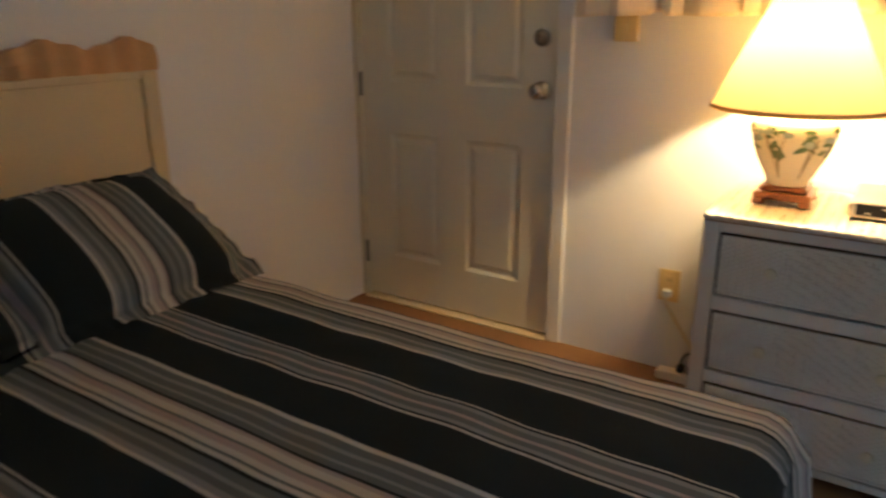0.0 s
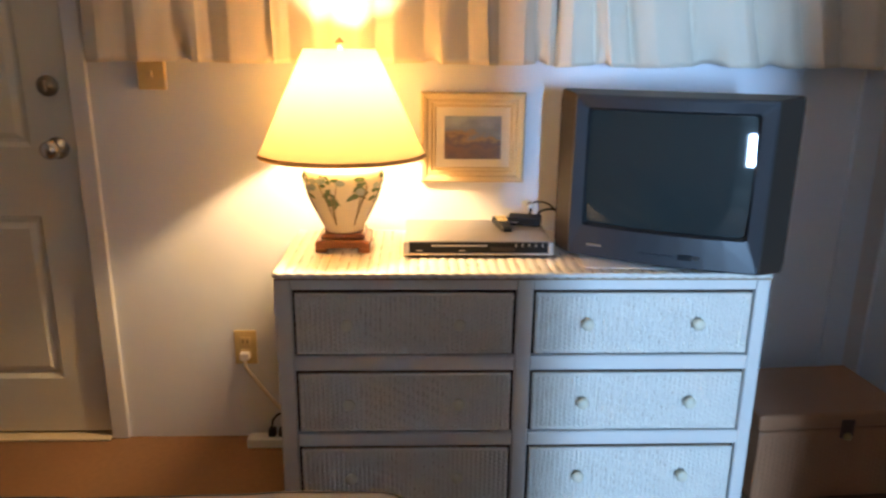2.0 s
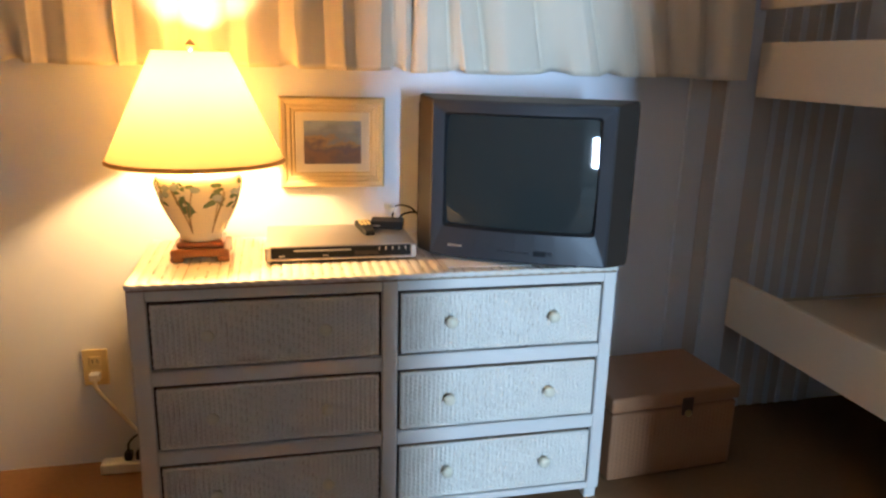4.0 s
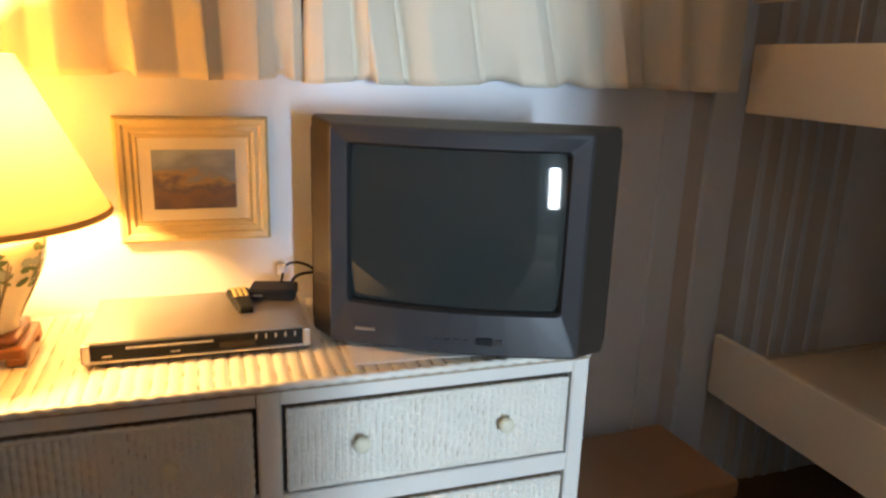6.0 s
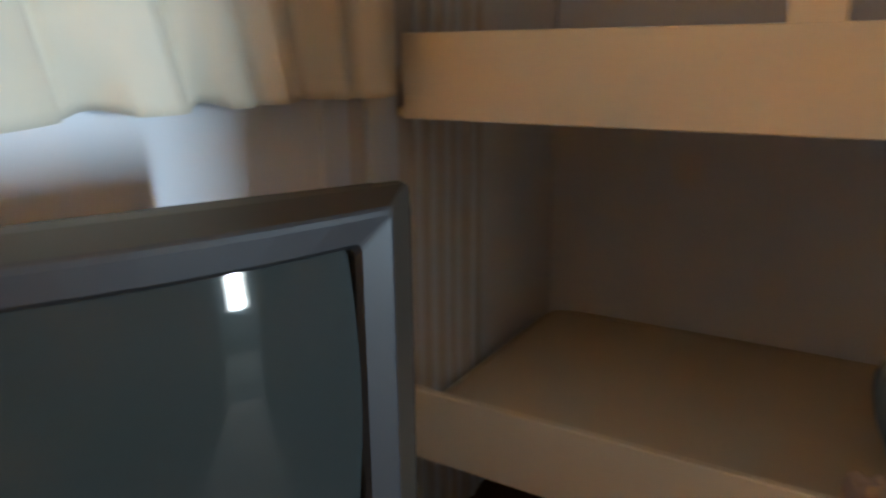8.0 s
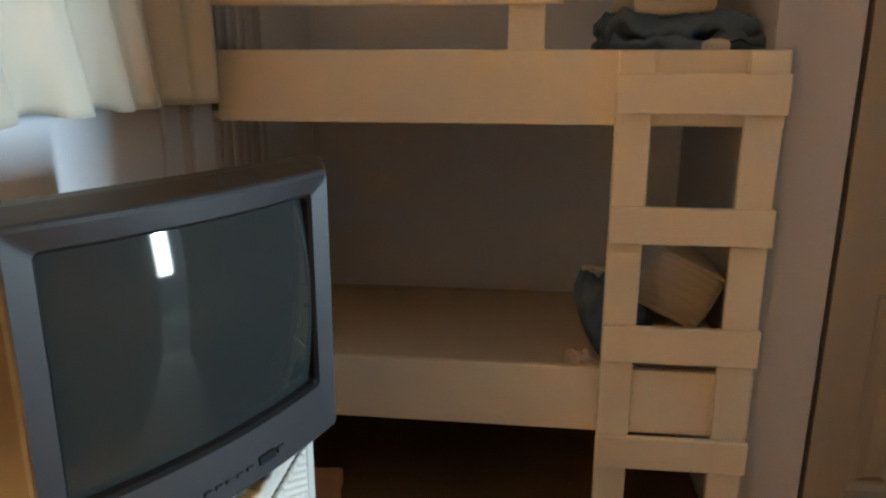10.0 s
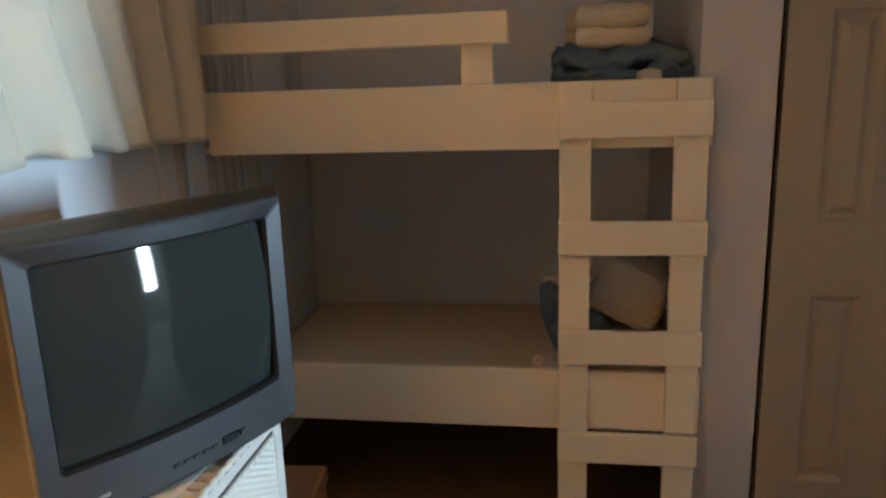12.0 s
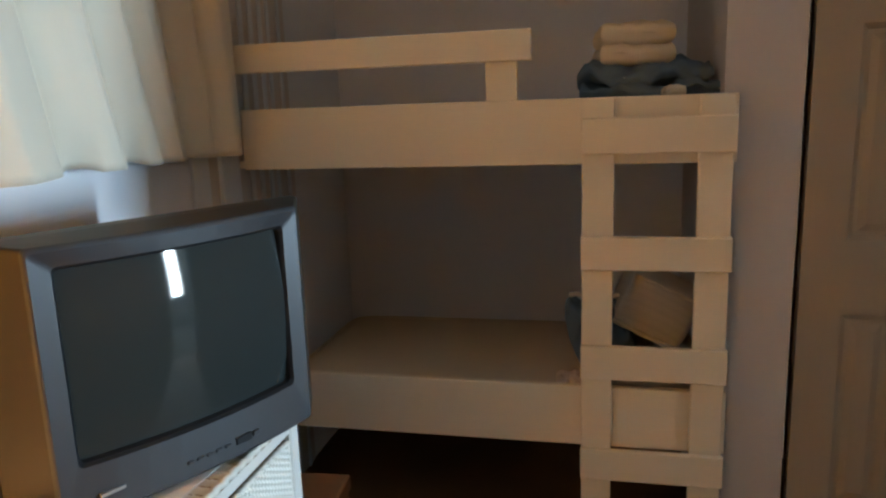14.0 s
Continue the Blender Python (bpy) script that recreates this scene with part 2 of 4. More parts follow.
def lathe(profile, n=40, cx=0.0, cy=0.0, caps=True):
    bm = bmesh.new()
    rings = [[bm.verts.new((cx + r * math.cos(2 * math.pi * i / n), cy + r * math.sin(2 * math.pi * i / n), z)) for i in range(n)] for r, z in profile]
    for a, b in zip(rings, rings[1:]):
        for i in range(n):
            bm.faces.new((a[i], a[(i + 1) % n], b[(i + 1) % n], b[i]))
    if caps:
        bm.faces.new(rings[0][::-1])
        bm.faces.new(rings[-1])
    for f in bm.faces:
        f.smooth = True
    return bm


def tube(points, r, n=8):
    bm = bmesh.new()
    pts = [Vector(p) for p in points]
    rings = []
    for i, p in enumerate(pts):
        d = (pts[min(i + 1, len(pts) - 1)] - pts[max(i - 1, 0)]).normalized()
        q = d.to_track_quat("Z", "Y")
        rings.append([bm.verts.new(p + q @ Vector((r * math.cos(2 * math.pi * k / n), r * math.sin(2 * math.pi * k / n), 0))) for k in range(n)])
    for a, b in zip(rings, rings[1:]):
        for k in range(n):
            bm.faces.new((a[k], a[(k + 1) % n], b[(k + 1) % n], b[k]))
    bm.faces.new(rings[0][::-1])
    bm.faces.new(rings[-1])
    for f in bm.faces:
        f.smooth = True
    return bm


def curve_points(ctrl, n=24):
    """Catmull-Rom through control points."""
    c = [Vector(p) for p in ctrl]
    c = [c[0] * 2 - c[1]] + c + [c[-1] * 2 - c[-2]]
    out = []
    for i in range(1, len(c) - 2):
        for k in range(n):
            t = k / n
            out.append(0.5 * (2 * c[i] + (c[i + 1] - c[i - 1]) * t + (2 * c[i - 1] - 5 * c[i] + 4 * c[i + 1] - c[i + 2]) * t * t
                              + (3 * c[i] - c[i - 1] - 3 * c[i + 1] + c[i + 2]) * t ** 3))
    out.append(c[-2])
    return out


def sheet(fn, nu, nv, smooth=True, uv=None):
    """A grid of nu x nv cells through fn(i / nu, j / nv); uv gives its texture place."""
    bm = bmesh.new()
    vs = [[bm.verts.new(fn(i / nu, j / nv)) for j in range(nv + 1)] for i in range(nu + 1)]
    layer = bm.loops.layers.uv.new("uv") if uv else None
    for i in range(nu):
        for j in range(nv):
            f = bm.faces.new((vs[i][j], vs[i + 1][j], vs[i + 1][j + 1], vs[i][j + 1]))
            f.smooth = smooth
            if uv:
                for lp, (a, b) in zip(f.loops, ((i, j), (i + 1, j), (i + 1, j + 1), (i, j + 1))):
                    lp[layer].uv = uv(a / nu, b / nv)
    return bm


def mesh_of(name, bm, material):
    me = bpy.data.meshes.new(name)
    bmesh.ops.recalc_face_normals(bm, faces=bm.faces)
    bm.to_mesh(me)
    bm.free()
    me.materials.append(material)
    return me


def part(name, bm, material, parent, label=""):
    ob = new(name, mesh_of(name, bm, material))
    ob.parent = parent
    return tagged(ob, label)


def thing(name, m, label, category, group="", kind=""):
    ob = new(name)
    ob.empty_display_size = 0.05
    ob.matrix_world = m
    return tagged(ob, label, category, group, kind)


def solo(name, bm, material, label, category, kind="", m=None, group=""):
    ob = new(name, mesh_of(name, bm, material))
    if m is not None:
        ob.matrix_world = m
    return tagged(ob, label, category, group, kind)


# ---- the room ----
CEIL = 2.35
# unseen floor of the added hall, kept dark to weaken its reflection
M_HALLFLOOR_UNSEEN = mat("unseen_hall_floor_dark", (0.11, 0.09, 0.07), 0.95, 0.2, spec=0.1)
solo("floor_hall", a_box(1.6, 3.4, -5.2, -2.85, -0.1, 0.0), M_HALLFLOOR_UNSEEN, "added unseen hall floor, dark to cut its bounce", "floor", "structure")
solo("floor", a_box(-0.15, 4.6, -2.85, 0.15, -0.1, 0.0), M_FLOOR, "warm brown smooth floor covering of the bedroom", "floor", "structure")
solo("ceiling", a_box(-0.15, 4.6, -5.2, 0.15, CEIL, CEIL + 0.1), M_CEIL, "plain white painted bedroom ceiling", "ceiling", "structure")

wall_w = new("wall_window")
tagged(wall_w, "pale lilac-grey painted wall behind the dresser", "wall", kind="structure")
part("wall_body", a_box(0.945, 4.6, 0.0, 0.15, 0.0, CEIL), M_WALL, wall_w)
part("wall_over_door", a_box(-0.15, 0.945, 0.0, 0.15, 2.06, CEIL), M_WALL, wall_w)
part("wall_beside_hinges", a_box(-0.15, 0.012, 0.0, 0.15, 0.0, 2.06), M_WALL, wall_w)
solo("wall_head", a_box(-0.15, 0.0, -2.75, 0.0, 0.0, CEIL), M_WALL, "pale grey painted wall behind the headboard", "wall", "structure")
solo("wall_alcove_back", a_box(4.45, 4.6, -1.385, 0.0, 0.0, CEIL), M_ALCOVE_LIFTED, "back wall of the bunk alcove, cool bounce light in its colour", "wall", "structure")
solo("wall_alcove_side", a_box(3.52, 4.6, -1.575, -1.385, 0.0, CEIL), M_WALL_SHADED, "pier between bunk alcove and closet, shade painted into its colour", "wall", "structure")
solo("wall_over_closet", a_box(3.52, 3.62, -2.20, -1.575, 2.06, CEIL), M_WALL_SHADED, "wall over the closet door, shade painted into its colour", "wall", "structure")
solo("wall_right", a_box(3.52, 3.62, -2.75, -2.30, 0.0, CEIL), M_WALL_SHADED, "wall past the closet door, shade painted into its colour", "wall", "structure")
solo("wall_closet_back", a_box(4.2, 4.3, -2.20, -1.575, 0.0, CEIL), M_WALL, "plain wall inside the closet", "wall", "structure")
solo("wall_closet_side", a_box(3.52, 4.3, -2.30, -2.20, 0.0, CEIL), M_WALL, "plain wall inside the closet", "wall", "structure")
# unseen back wall, its opening placed to cut the daylight to a beam
BEAM_GAP_L, BEAM_GAP_R = 2.403, 2.715
solo("wall_back_1", a_box(-0.15, BEAM_GAP_L, -2.85, -2.75, 0.0, CEIL), M_WALL, "added unseen wall behind the bed, left edge of the daylight beam", "wall", "structure")
solo("wall_back_2", a_box(BEAM_GAP_R, 3.62, -2.85, -2.75, 0.0, CEIL), M_WALL, "added unseen wall, right edge of the daylight beam", "wall", "structure")
solo("wall_back_3", a_box(BEAM_GAP_L, BEAM_GAP_R, -2.85, -2.75, 2.05, CEIL), M_WALL, "added unseen wall over the opening that shapes the beam", "wall", "structure")
# added hall out of view, boxing in the window's light
solo("wall_hall_1", a_box(1.6, 1.7, -5.1, -2.85, 0.0, CEIL), M_HALL_UNSEEN, "added unseen hall wall, dark to cut its bounce", "wall", "structure")
solo("wall_hall_2", a_box(3.3, 3.4, -5.1, -2.85, 0.0, CEIL), M_HALL_UNSEEN, "added unseen hall wall, dark to cut its bounce", "wall", "structure")
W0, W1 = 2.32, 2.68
solo("wall_hall_end_1", a_box(1.7, W0, -5.1, -4.95, 0.0, CEIL), M_HALL_UNSEEN, "added unseen hall end wall beside the window", "wall", "structure")
solo("wall_hall_end_2", a_box(W1, 3.3, -5.1, -4.95, 0.0, CEIL), M_HALL_UNSEEN, "added unseen hall end wall beside the window", "wall", "structure")
solo("wall_hall_end_3", a_box(W0, W1, -5.1, -4.95, 0.0, 0.62), M_HALL_UNSEEN, "added unseen hall wall under the window", "wall", "structure")
solo("wall_hall_end_4", a_box(W0, W1, -5.1, -4.95, 1.68, CEIL), M_HALL_UNSEEN, "added unseen hall wall over the window", "wall", "structure")

win = thing("window_1", pose((W0 + W1) / 2, -5.02, 1.15), "narrow daylit window at the end of the hall", "window", kind="structure")
for a, b, c, d in ((-0.18, -0.162, -0.53, 0.53), (0.162, 0.18, -0.53, 0.53), (-0.162, 0.162, -0.53, -0.512), (-0.162, 0.162, 0.512, 0.53)):
    part("window_frame", a_box(a, b, -0.02, 0.02, c, d, bevel=0.002), M_TRIM, win)
solo("backdrop", a_box(1.9, 3.1, -5.75, -5.7, 0.2, 2.2), M_SKYGLOW, "bright overcast sky outside the hall window", "sky", "structure")

solo("wall_panel", a_box(3.357, 3.414, -0.005, 0.0, 0.2, CEIL), M_PANEL, "brown panelling between two trim boards", "panelling", "structure")
# trim boards and battens at the corner by the bunks
solo("wall_panel", a_box(3.52, 3.93, -0.006, 0.0, 0.0, CEIL), M_PANEL, "brown-grey panelling on the side of the alcove", "panelling", "structure")
for a, b, d, z in ((3.275, 3.357, 0.012, 0.20), (3.414, 3.52, 0.018, 0.0)):
    solo("trim", a_box(a, b, -d, 0.0, z, CEIL, bevel=0.003), M_STRIP, "flat vertical painted trim board in the corner", "trim", "structure")
for k, x in enumerate((3.597, 3.663, 3.730, 3.786, 3.868)):
    solo("trim", a_box(x, x + 0.026 - 0.002 * k, -0.013, -0.006, 0.0, CEIL, bevel=0.002), M_BATTEN, "narrow vertical painted batten in the alcove", "trim", "structure")


# ---- panelled doors ----
def panel_door(name, w, h, columns, rows, m, label, thick=0.042, paint=M_DOOR):
    """A moulded panel door: width along x, face towards -y, at the pose m."""
    d = thing(name, m, label, "door", kind="structure")
    bm = bmesh.new()
    xs = sorted({0.0, w, *[v for c in columns for v in c]})
    zs = sorted({0.0, h, *[v for r in rows for v in r]})
    for a, b in zip(xs, xs[1:]):
        for c, e in zip(zs, zs[1:]):
            if (a, b) in columns and (c, e) in rows:
                box(bm, a, b, 0.014, thick, c, e)
            else:
                box(bm, a, b, 0.0, thick, c, e)
    bmesh.ops.remove_doubles(bm, verts=bm.verts, dist=0.0001)
    part("leaf", bm, paint, d)
    for a, b in columns:
        for c, e in rows:
            f = bmesh.new()
            # sloped moulding round a raised field
            loops = []
            for inset, y in ((0.0, 0.0), (0.014, 0.011), (0.024, 0.012), (0.042, 0.003)):
                loops.append([f.verts.new(p) for p in ((a + inset, y, c + inset), (b - inset, y, c + inset), (b - inset, y, e - inset), (a + inset, y, e - inset))])
            for p, q in zip(loops, loops[1:]):
                for i in range(4):
                    f.faces.new((p[i], p[(i + 1) % 4], q[(i + 1) % 4], q[i]))
            f.faces.new(loops[-1])
            part("panel", f, paint, d)
    return d


DW, DH = 0.892, 2.03
cols = [(0.14, 0.385), (0.508, 0.753)]
door = panel_door("door_1", DW, DH, cols, [(0.19, 0.735), (0.945, 1.58), (1.69, 1.90)], pose(0.032, 0.012, 0.018), "closed cream six-panel door with brushed metal knob and deadbolt")
knob = lathe([(0.033, 0.0), (0.033, 0.005), (0.014, 0.009), (0.012, 0.026), (0.022, 0.034), (0.028, 0.046), (0.027, 0.058), (0.016, 0.066), (0.002, 0.068)], 32)
bmesh.ops.rotate(knob, verts=knob.verts, cent=(0, 0, 0), matrix=Matrix.Rotation(radians(90), 3, "X"))
bmesh.ops.translate(knob, verts=knob.verts, vec=(0.832, 0, 0.943))
part("door_handle", knob, M_CHROME, door, "round brushed metal door knob")
bolt = lathe([(0.031, 0.0), (0.031, 0.008), (0.026, 0.014), (0.012, 0.016), (0.012, 0.018), (0.002, 0.018)], 32)
bmesh.ops.rotate(bolt, verts=bolt.verts, cent=(0, 0, 0), matrix=Matrix.Rotation(radians(90), 3, "X"))
box(bolt, -0.005, 0.005, -0.034, -0.017, -0.016, 0.016, bevel=0.002)
bmesh.ops.translate(bolt, verts=bolt.verts, vec=(0.827, 0, 1.125))
part("deadbolt", bolt, M_STEEL, door, "round dark metal deadbolt with thumb turn")
for z in (0.192, 0.93, 1.80):
    h = lathe([(0.008, z - 0.05), (0.008, z + 0.05)], 12, -0.004, -0.008)
    box(h, -0.03, -0.004, -0.002, 0.0, z - 0.05, z + 0.05)
    part("hinge", h, M_STEEL, door, "dull metal butt hinge")
solo("door_frame", box(box(a_box(0.926, 0.983, -0.014, 0.0, 0.0, 2.06, bevel=0.004), 0.012, 0.926, -0.014, 0.0, 2.045, 2.11, bevel=0.004), 0.926, 0.945, 0.0, 0.12, 0.0, 2.06),
     M_TRIM, "white painted door casing", "door frame", "structure")
solo("wall_behind_door", a_box(0.012, 0.945, 0.10, 0.15, 0.0, 2.06), M_WALL, "plain board closing the doorway outside", "wall", "structure")
solo("door_jamb", a_box(0.0, 0.030, -0.003, 0.098, 0.0, 2.06), M_DOOR, "cream painted hinge jamb", "door frame", "structure")
solo("threshold", a_box(0.031, 0.925, -0.03, 0.098, 0.0, 0.009, bevel=0.003), M_HEAD, "pale worn door threshold strip", "threshold", "structure")

CW = 0.56
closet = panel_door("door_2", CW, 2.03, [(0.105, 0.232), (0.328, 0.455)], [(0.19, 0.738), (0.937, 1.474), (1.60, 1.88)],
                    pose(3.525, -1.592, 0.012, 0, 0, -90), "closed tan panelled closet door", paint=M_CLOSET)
solo("closet_frame", a_box(3.523, 3.60, -2.20, -2.156, 0.0, 2.06), M_TRIM, "painted closet door jamb", "door frame", "structure")

# ---- wall fittings ----
outlet = thing("wall_outlet", pose(1.383, 0, 0.322), "ivory wall outlet with a white plug in it", "outlet")
part("plate", a_box(-0.036, 0.036, -0.007, 0.0, -0.058, 0.058, bevel=0.003, seg=2), M_IVORY, outlet)
for z in (0.022, -0.022):
    s = a_box(-0.017, 0.017, -0.010, -0.006, z - 0.016, z + 0.016, bevel=0.002)
    so = part("socket", s, M_IVORY, outlet)
    part("slot", box(a_box(-0.008, -0.005, -0.0108, -0.0095, z - 0.006, z + 0.006), 0.005, 0.008, -0.0108, -0.0095, z - 0.006, z + 0.006), M_GAP, so)
part("plug", a_box(-0.015, 0.015, -0.036, -0.010, -0.034, -0.010, bevel=0.004, seg=2), M_WHITEPL, outlet, "white plastic plug")
part("cord", tube(curve_points([(0, -0.03, -0.03), (0.005, -0.034, -0.06), (0.05, -0.03, -0.13), (0.125, -0.03, -0.235), (0.155, -0.045, -0.262)]), 0.006), M_CORD, outlet, "white electric cord")
plate = thing("wall_plate", pose(1.17, 0, 1.19), "ivory plastic wall box just under the curtain", "wall box")
part("plate", a_box(-0.040, 0.040, -0.022, 0.0, -0.055, 0.055, bevel=0.005, seg=2), M_IVORY, plate)
part("button", a_box(-0.006, 0.006, -0.030, -0.022, -0.02, 0.0, bevel=0.002), M_IVORY, plate)

strip = thing("power_strip", pose(1.46, -0.06, 0), "white power strip on the floor beside the dresser", "power strip")
part("housing", a_box(-0.075, 0.10, -0.024, 0.024, 0.0, 0.034, bevel=0.006, seg=2), M_WHITEPL, strip)
for x in (0.005, 0.038):
    p = part("plug", a_box(x - 0.012, x + 0.012, -0.013, 0.013, 0.034, 0.062, bevel=0.004), M_BLACKPL, strip, "black plastic plug")
    part("cable", tube(curve_points([(x, 0, 0.058), (x + 0.004, 0, 0.09), (x + 0.03, 0.01, 0.11), (x + 0.07, 0.012, 0.10)]), 0.004), M_BLACKPL, p)

# ---- curtains ----
def curtain(name, cuts, top, bottom, seed, swell, full, label, drift=()):
    """A hanging cloth whose folds meet in creases at the given cuts; each fold swells to one side and tucks behind the next."""
    rnd = random.Random(seed)
    n = len(cuts) - 1
    amps = [rnd.uniform(swell, swell * 1.7) for _ in range(n)]
    skew = [rnd.choice((0.25, 0.35, 0.68, 0.75)) for _ in range(n)]
    drop = [rnd.uniform(-0.004, 0.004) for _ in range(n + 1)]
    lean = [rnd.uniform(-0.03, 0.03) + d for d in (drift or [0.0] * (n + 1))]
    curl = [rnd.random() < 0.35 for _ in range(n)]
    per = 26

    def fn(u, v):
        q = u * n
        k = min(n - 1, int(q + 1e-6))
        s = q - k
        w = s / skew[k] * 0.5 if s < skew[k] else 0.5 + (s - skew[k]) / (1 - skew[k]) * 0.5
        lobe = math.sin(math.pi * min(1, max(0, w))) ** full
        y = -0.048 - amps[k] * lobe * (0.8 + 0.3 * v)
        y += 0.007 * noise.noise(Vector((q * 1.3 + seed, v * 2.2, 0.3))) + 0.004 * noise.noise(Vector((q * 4 + seed, v * 4, 1.7)))
        top_shift = (lean[k] * (1 - s) + lean[k + 1] * s) * (1 - v)
        x = cuts[k] + (cuts[k + 1] - cuts[k]) * s + top_shift + 0.010 * math.sin(2 * math.pi * w) * lobe
        z = top + (bottom - top) * v + (drop[k] * (1 - s) + drop[k + 1] * s - 0.002 * lobe) * max(0.0, (v - 0.9) * 10)
        if curl[k] and v > 0.86 and s < 0.4:
            f = (v - 0.86) / 0.14
            y += 0.030 * f * f * math.sin(math.pi * s / 0.4)
            z += 0.010 * f * f * math.sin(math.pi * s / 0.4)
        return (x, y, z)

    c = solo(name, sheet(fn, n * per, 50), M_CURTAIN, label, "curtain", group="window curtains")
    so = c.modifiers.new("cloth", "SOLIDIFY")
    so.thickness = 0.003
    return c


curtain("curtain", (1.0, 1.12, 1.25, 1.355, 1.51, 1.575, 1.69, 1.82, 1.955, 2.085, 2.17, 2.275, 2.335), 2.12, 1.216, 4, 0.014, 1.0, "off-white cotton curtain in loose folds over the lamp")
curtain("curtain", (2.33, 2.445, 2.557, 2.739, 2.935, 3.06, 3.165, 3.293, 3.45), 2.12, 1.216, 12, 0.034, 0.40, "off-white cotton curtain in loose folds over the television",
        (0.0, -0.06, -0.12, -0.19, -0.24, -0.18, -0.12, -0.06, 0.0))
rod = thing("curtain_rod", pose(0, 0, 0), "plain white curtain rod over the window", "curtain rod")
part("pole", tube([(0.99, -0.058, 2.125), (3.46, -0.058, 2.125)], 0.008), M_TRIM, rod)
for x in (1.0, 3.45):
    part("bracket", a_box(x - 0.01, x + 0.01, -0.062, 0.0, 2.11, 2.14), M_TRIM, rod)

# ---- wicker dresser ----
DX0, DX1, DY0, DY1, DTOP = 1.577, 2.842, -0.468, -0.022, 0.72
dresser = thing("dresser", pose(DX0, DY0, 0), "white woven wicker dresser with six drawers against the wall", "dresser")
LW, LD = DX1 - DX0, DY1 - DY0


def rope(p0, p1, r=0.006, twist=0.022):
    """A two-strand braid from p0 to p1, one closed tube with the strands winding round it."""
    bm = bmesh.new()
    p0, p1 = Vector(p0), Vector(p1)
    d = p1 - p0
    q = d.normalized().to_track_quat("Z", "Y")
    n = max(4, int(d.length / twist * 6))
    rings = []
    for k in range(n + 1):
        c = p0 + d * (k / n)
        ring = []
        for i in range(8):
            a = 2 * math.pi * i / 8
            w = r * (0.64 + 0.42 * abs(math.sin(a - math.pi * (d.length * k / n) / twist)))
            ring.append(bm.verts.new(c + q @ Vector((w * math.cos(a), w * math.sin(a), 0))))
        rings.append(ring)
    for a, b in zip(rings, rings[1:]):
        for i in range(8):
            bm.faces.new((a[i], a[(i + 1) % 8], b[(i + 1) % 8], b[i]))
    bm.faces.new(rings[0][::-1])
    bm.faces.new(rings[-1])
    for f in bm.faces:
        f.smooth = True
    return bm


def weave(w, h, px, pz, amp, centre=None, step=4):
    """Woven wicker on the plane y = 0, w wide and h high, raised towards -y; strands cross in a twill inside the centre span."""
    def fn(u, v):
        x, z = u * w, v * h
        col = math.floor(x / px)
        f = x / px - col
        ph = math.pi * col
        if centre and centre[0] < x < centre[1]:
            ph = math.pi * 0.5 * (col + math.floor(z / (pz * 2)) * 2) + 0.6 * math.sin(x * 20)
        deep = 0.22
        if centre and centre[0] < x < centre[1]:
            deep = 0.34
        y = amp * (0.05 + 0.95 * math.sin(math.pi * f)) * (1 - deep + deep * math.sin(math.pi * z / pz + ph))
        y += 0.0012 * noise.noise(Vector((x * 40, z * 25, col * 0.31)))
        return (x, -y, z)
    nu, nv = int(w / px * step), int(h / pz * 2.5)
    return sheet(fn, nu, nv)


body = bmesh.new()
box(body, 0.012, LW - 0.012, 0.022, LD, 0.035, DTOP - 0.02)
part("carcass", body, M_GAP, dresser, "dark inside of the dresser")
ROWS = [(0.052, 0.232), (0.272, 0.452), (0.493, 0.673)]
COLS = [(0.045, 0.613), (0.655, 1.226)]
fr = bmesh.new()
xe = [0.002, COLS[0][0], COLS[0][1], COLS[1][0], COLS[1][1], LW - 0.002]
for a, b in ((0, 1), (2, 3), (4, 5)):
    box(fr, xe[a], xe[b], 0.004, 0.03, 0.03, DTOP - 0.018, bevel=0.004)
zr = [0.03, ROWS[0][0], ROWS[0][1], ROWS[1][0], ROWS[1][1], ROWS[2][0], ROWS[2][1], DTOP - 0.018]
for a, b in ((0, 1), (2, 3), (4, 5), (6, 7)):
    for c in COLS:
        box(fr, c[0] - 0.001, c[1] + 0.001, 0.006, 0.03, zr[a], zr[b], bevel=0.003)
part("face_frame", fr, M_WICKERFRAME, dresser, "white wrapped front frame")
for x, s in ((0.005, -1), (LW - 0.005, 1)):
    side = weave(LD - 0.03, DTOP - 0.055, 0.013, 0.007, 0.004)
    bmesh.ops.rotate(side, verts=side.verts, cent=(0, 0, 0), matrix=Matrix.Rotation(radians(90 if s > 0 else -90), 3, "Z"))
    bmesh.ops.translate(side, verts=side.verts, vec=(x, 0.03 if s > 0 else LD, 0.035))
    part("side_panel", side, M_WICKER, dresser, "woven white wicker side")


def top_weave(u, v):
    x, y = u * LW, v * LD
    h = 0.0034 * abs(math.sin(math.pi * x / 0.026)) + 0.0006 * math.sin(math.pi * y / 0.008 + math.pi * math.floor(x / 0.026))
    return (x, y, DTOP - 0.004 + h + 0.0008 * noise.noise(Vector((x * 30, y * 30, 0))))


tp = sheet(top_weave, 400, 60)
top = part("top", tp, M_WICKER, dresser, "ribbed white wicker top")
# added brown sheet: groove shade between the ribs, put in as colour
part("backing", a_box(0.004, LW - 0.004, 0.004, LD, DTOP - 0.02, DTOP - 0.0035), M_WEAVE_SHADE, top, "brown sheet painting the shade between the ribs")
edge = rope((0.006, 0.003, DTOP - 0.007), (LW - 0.006, 0.003, DTOP - 0.007), 0.0082, 0.03)
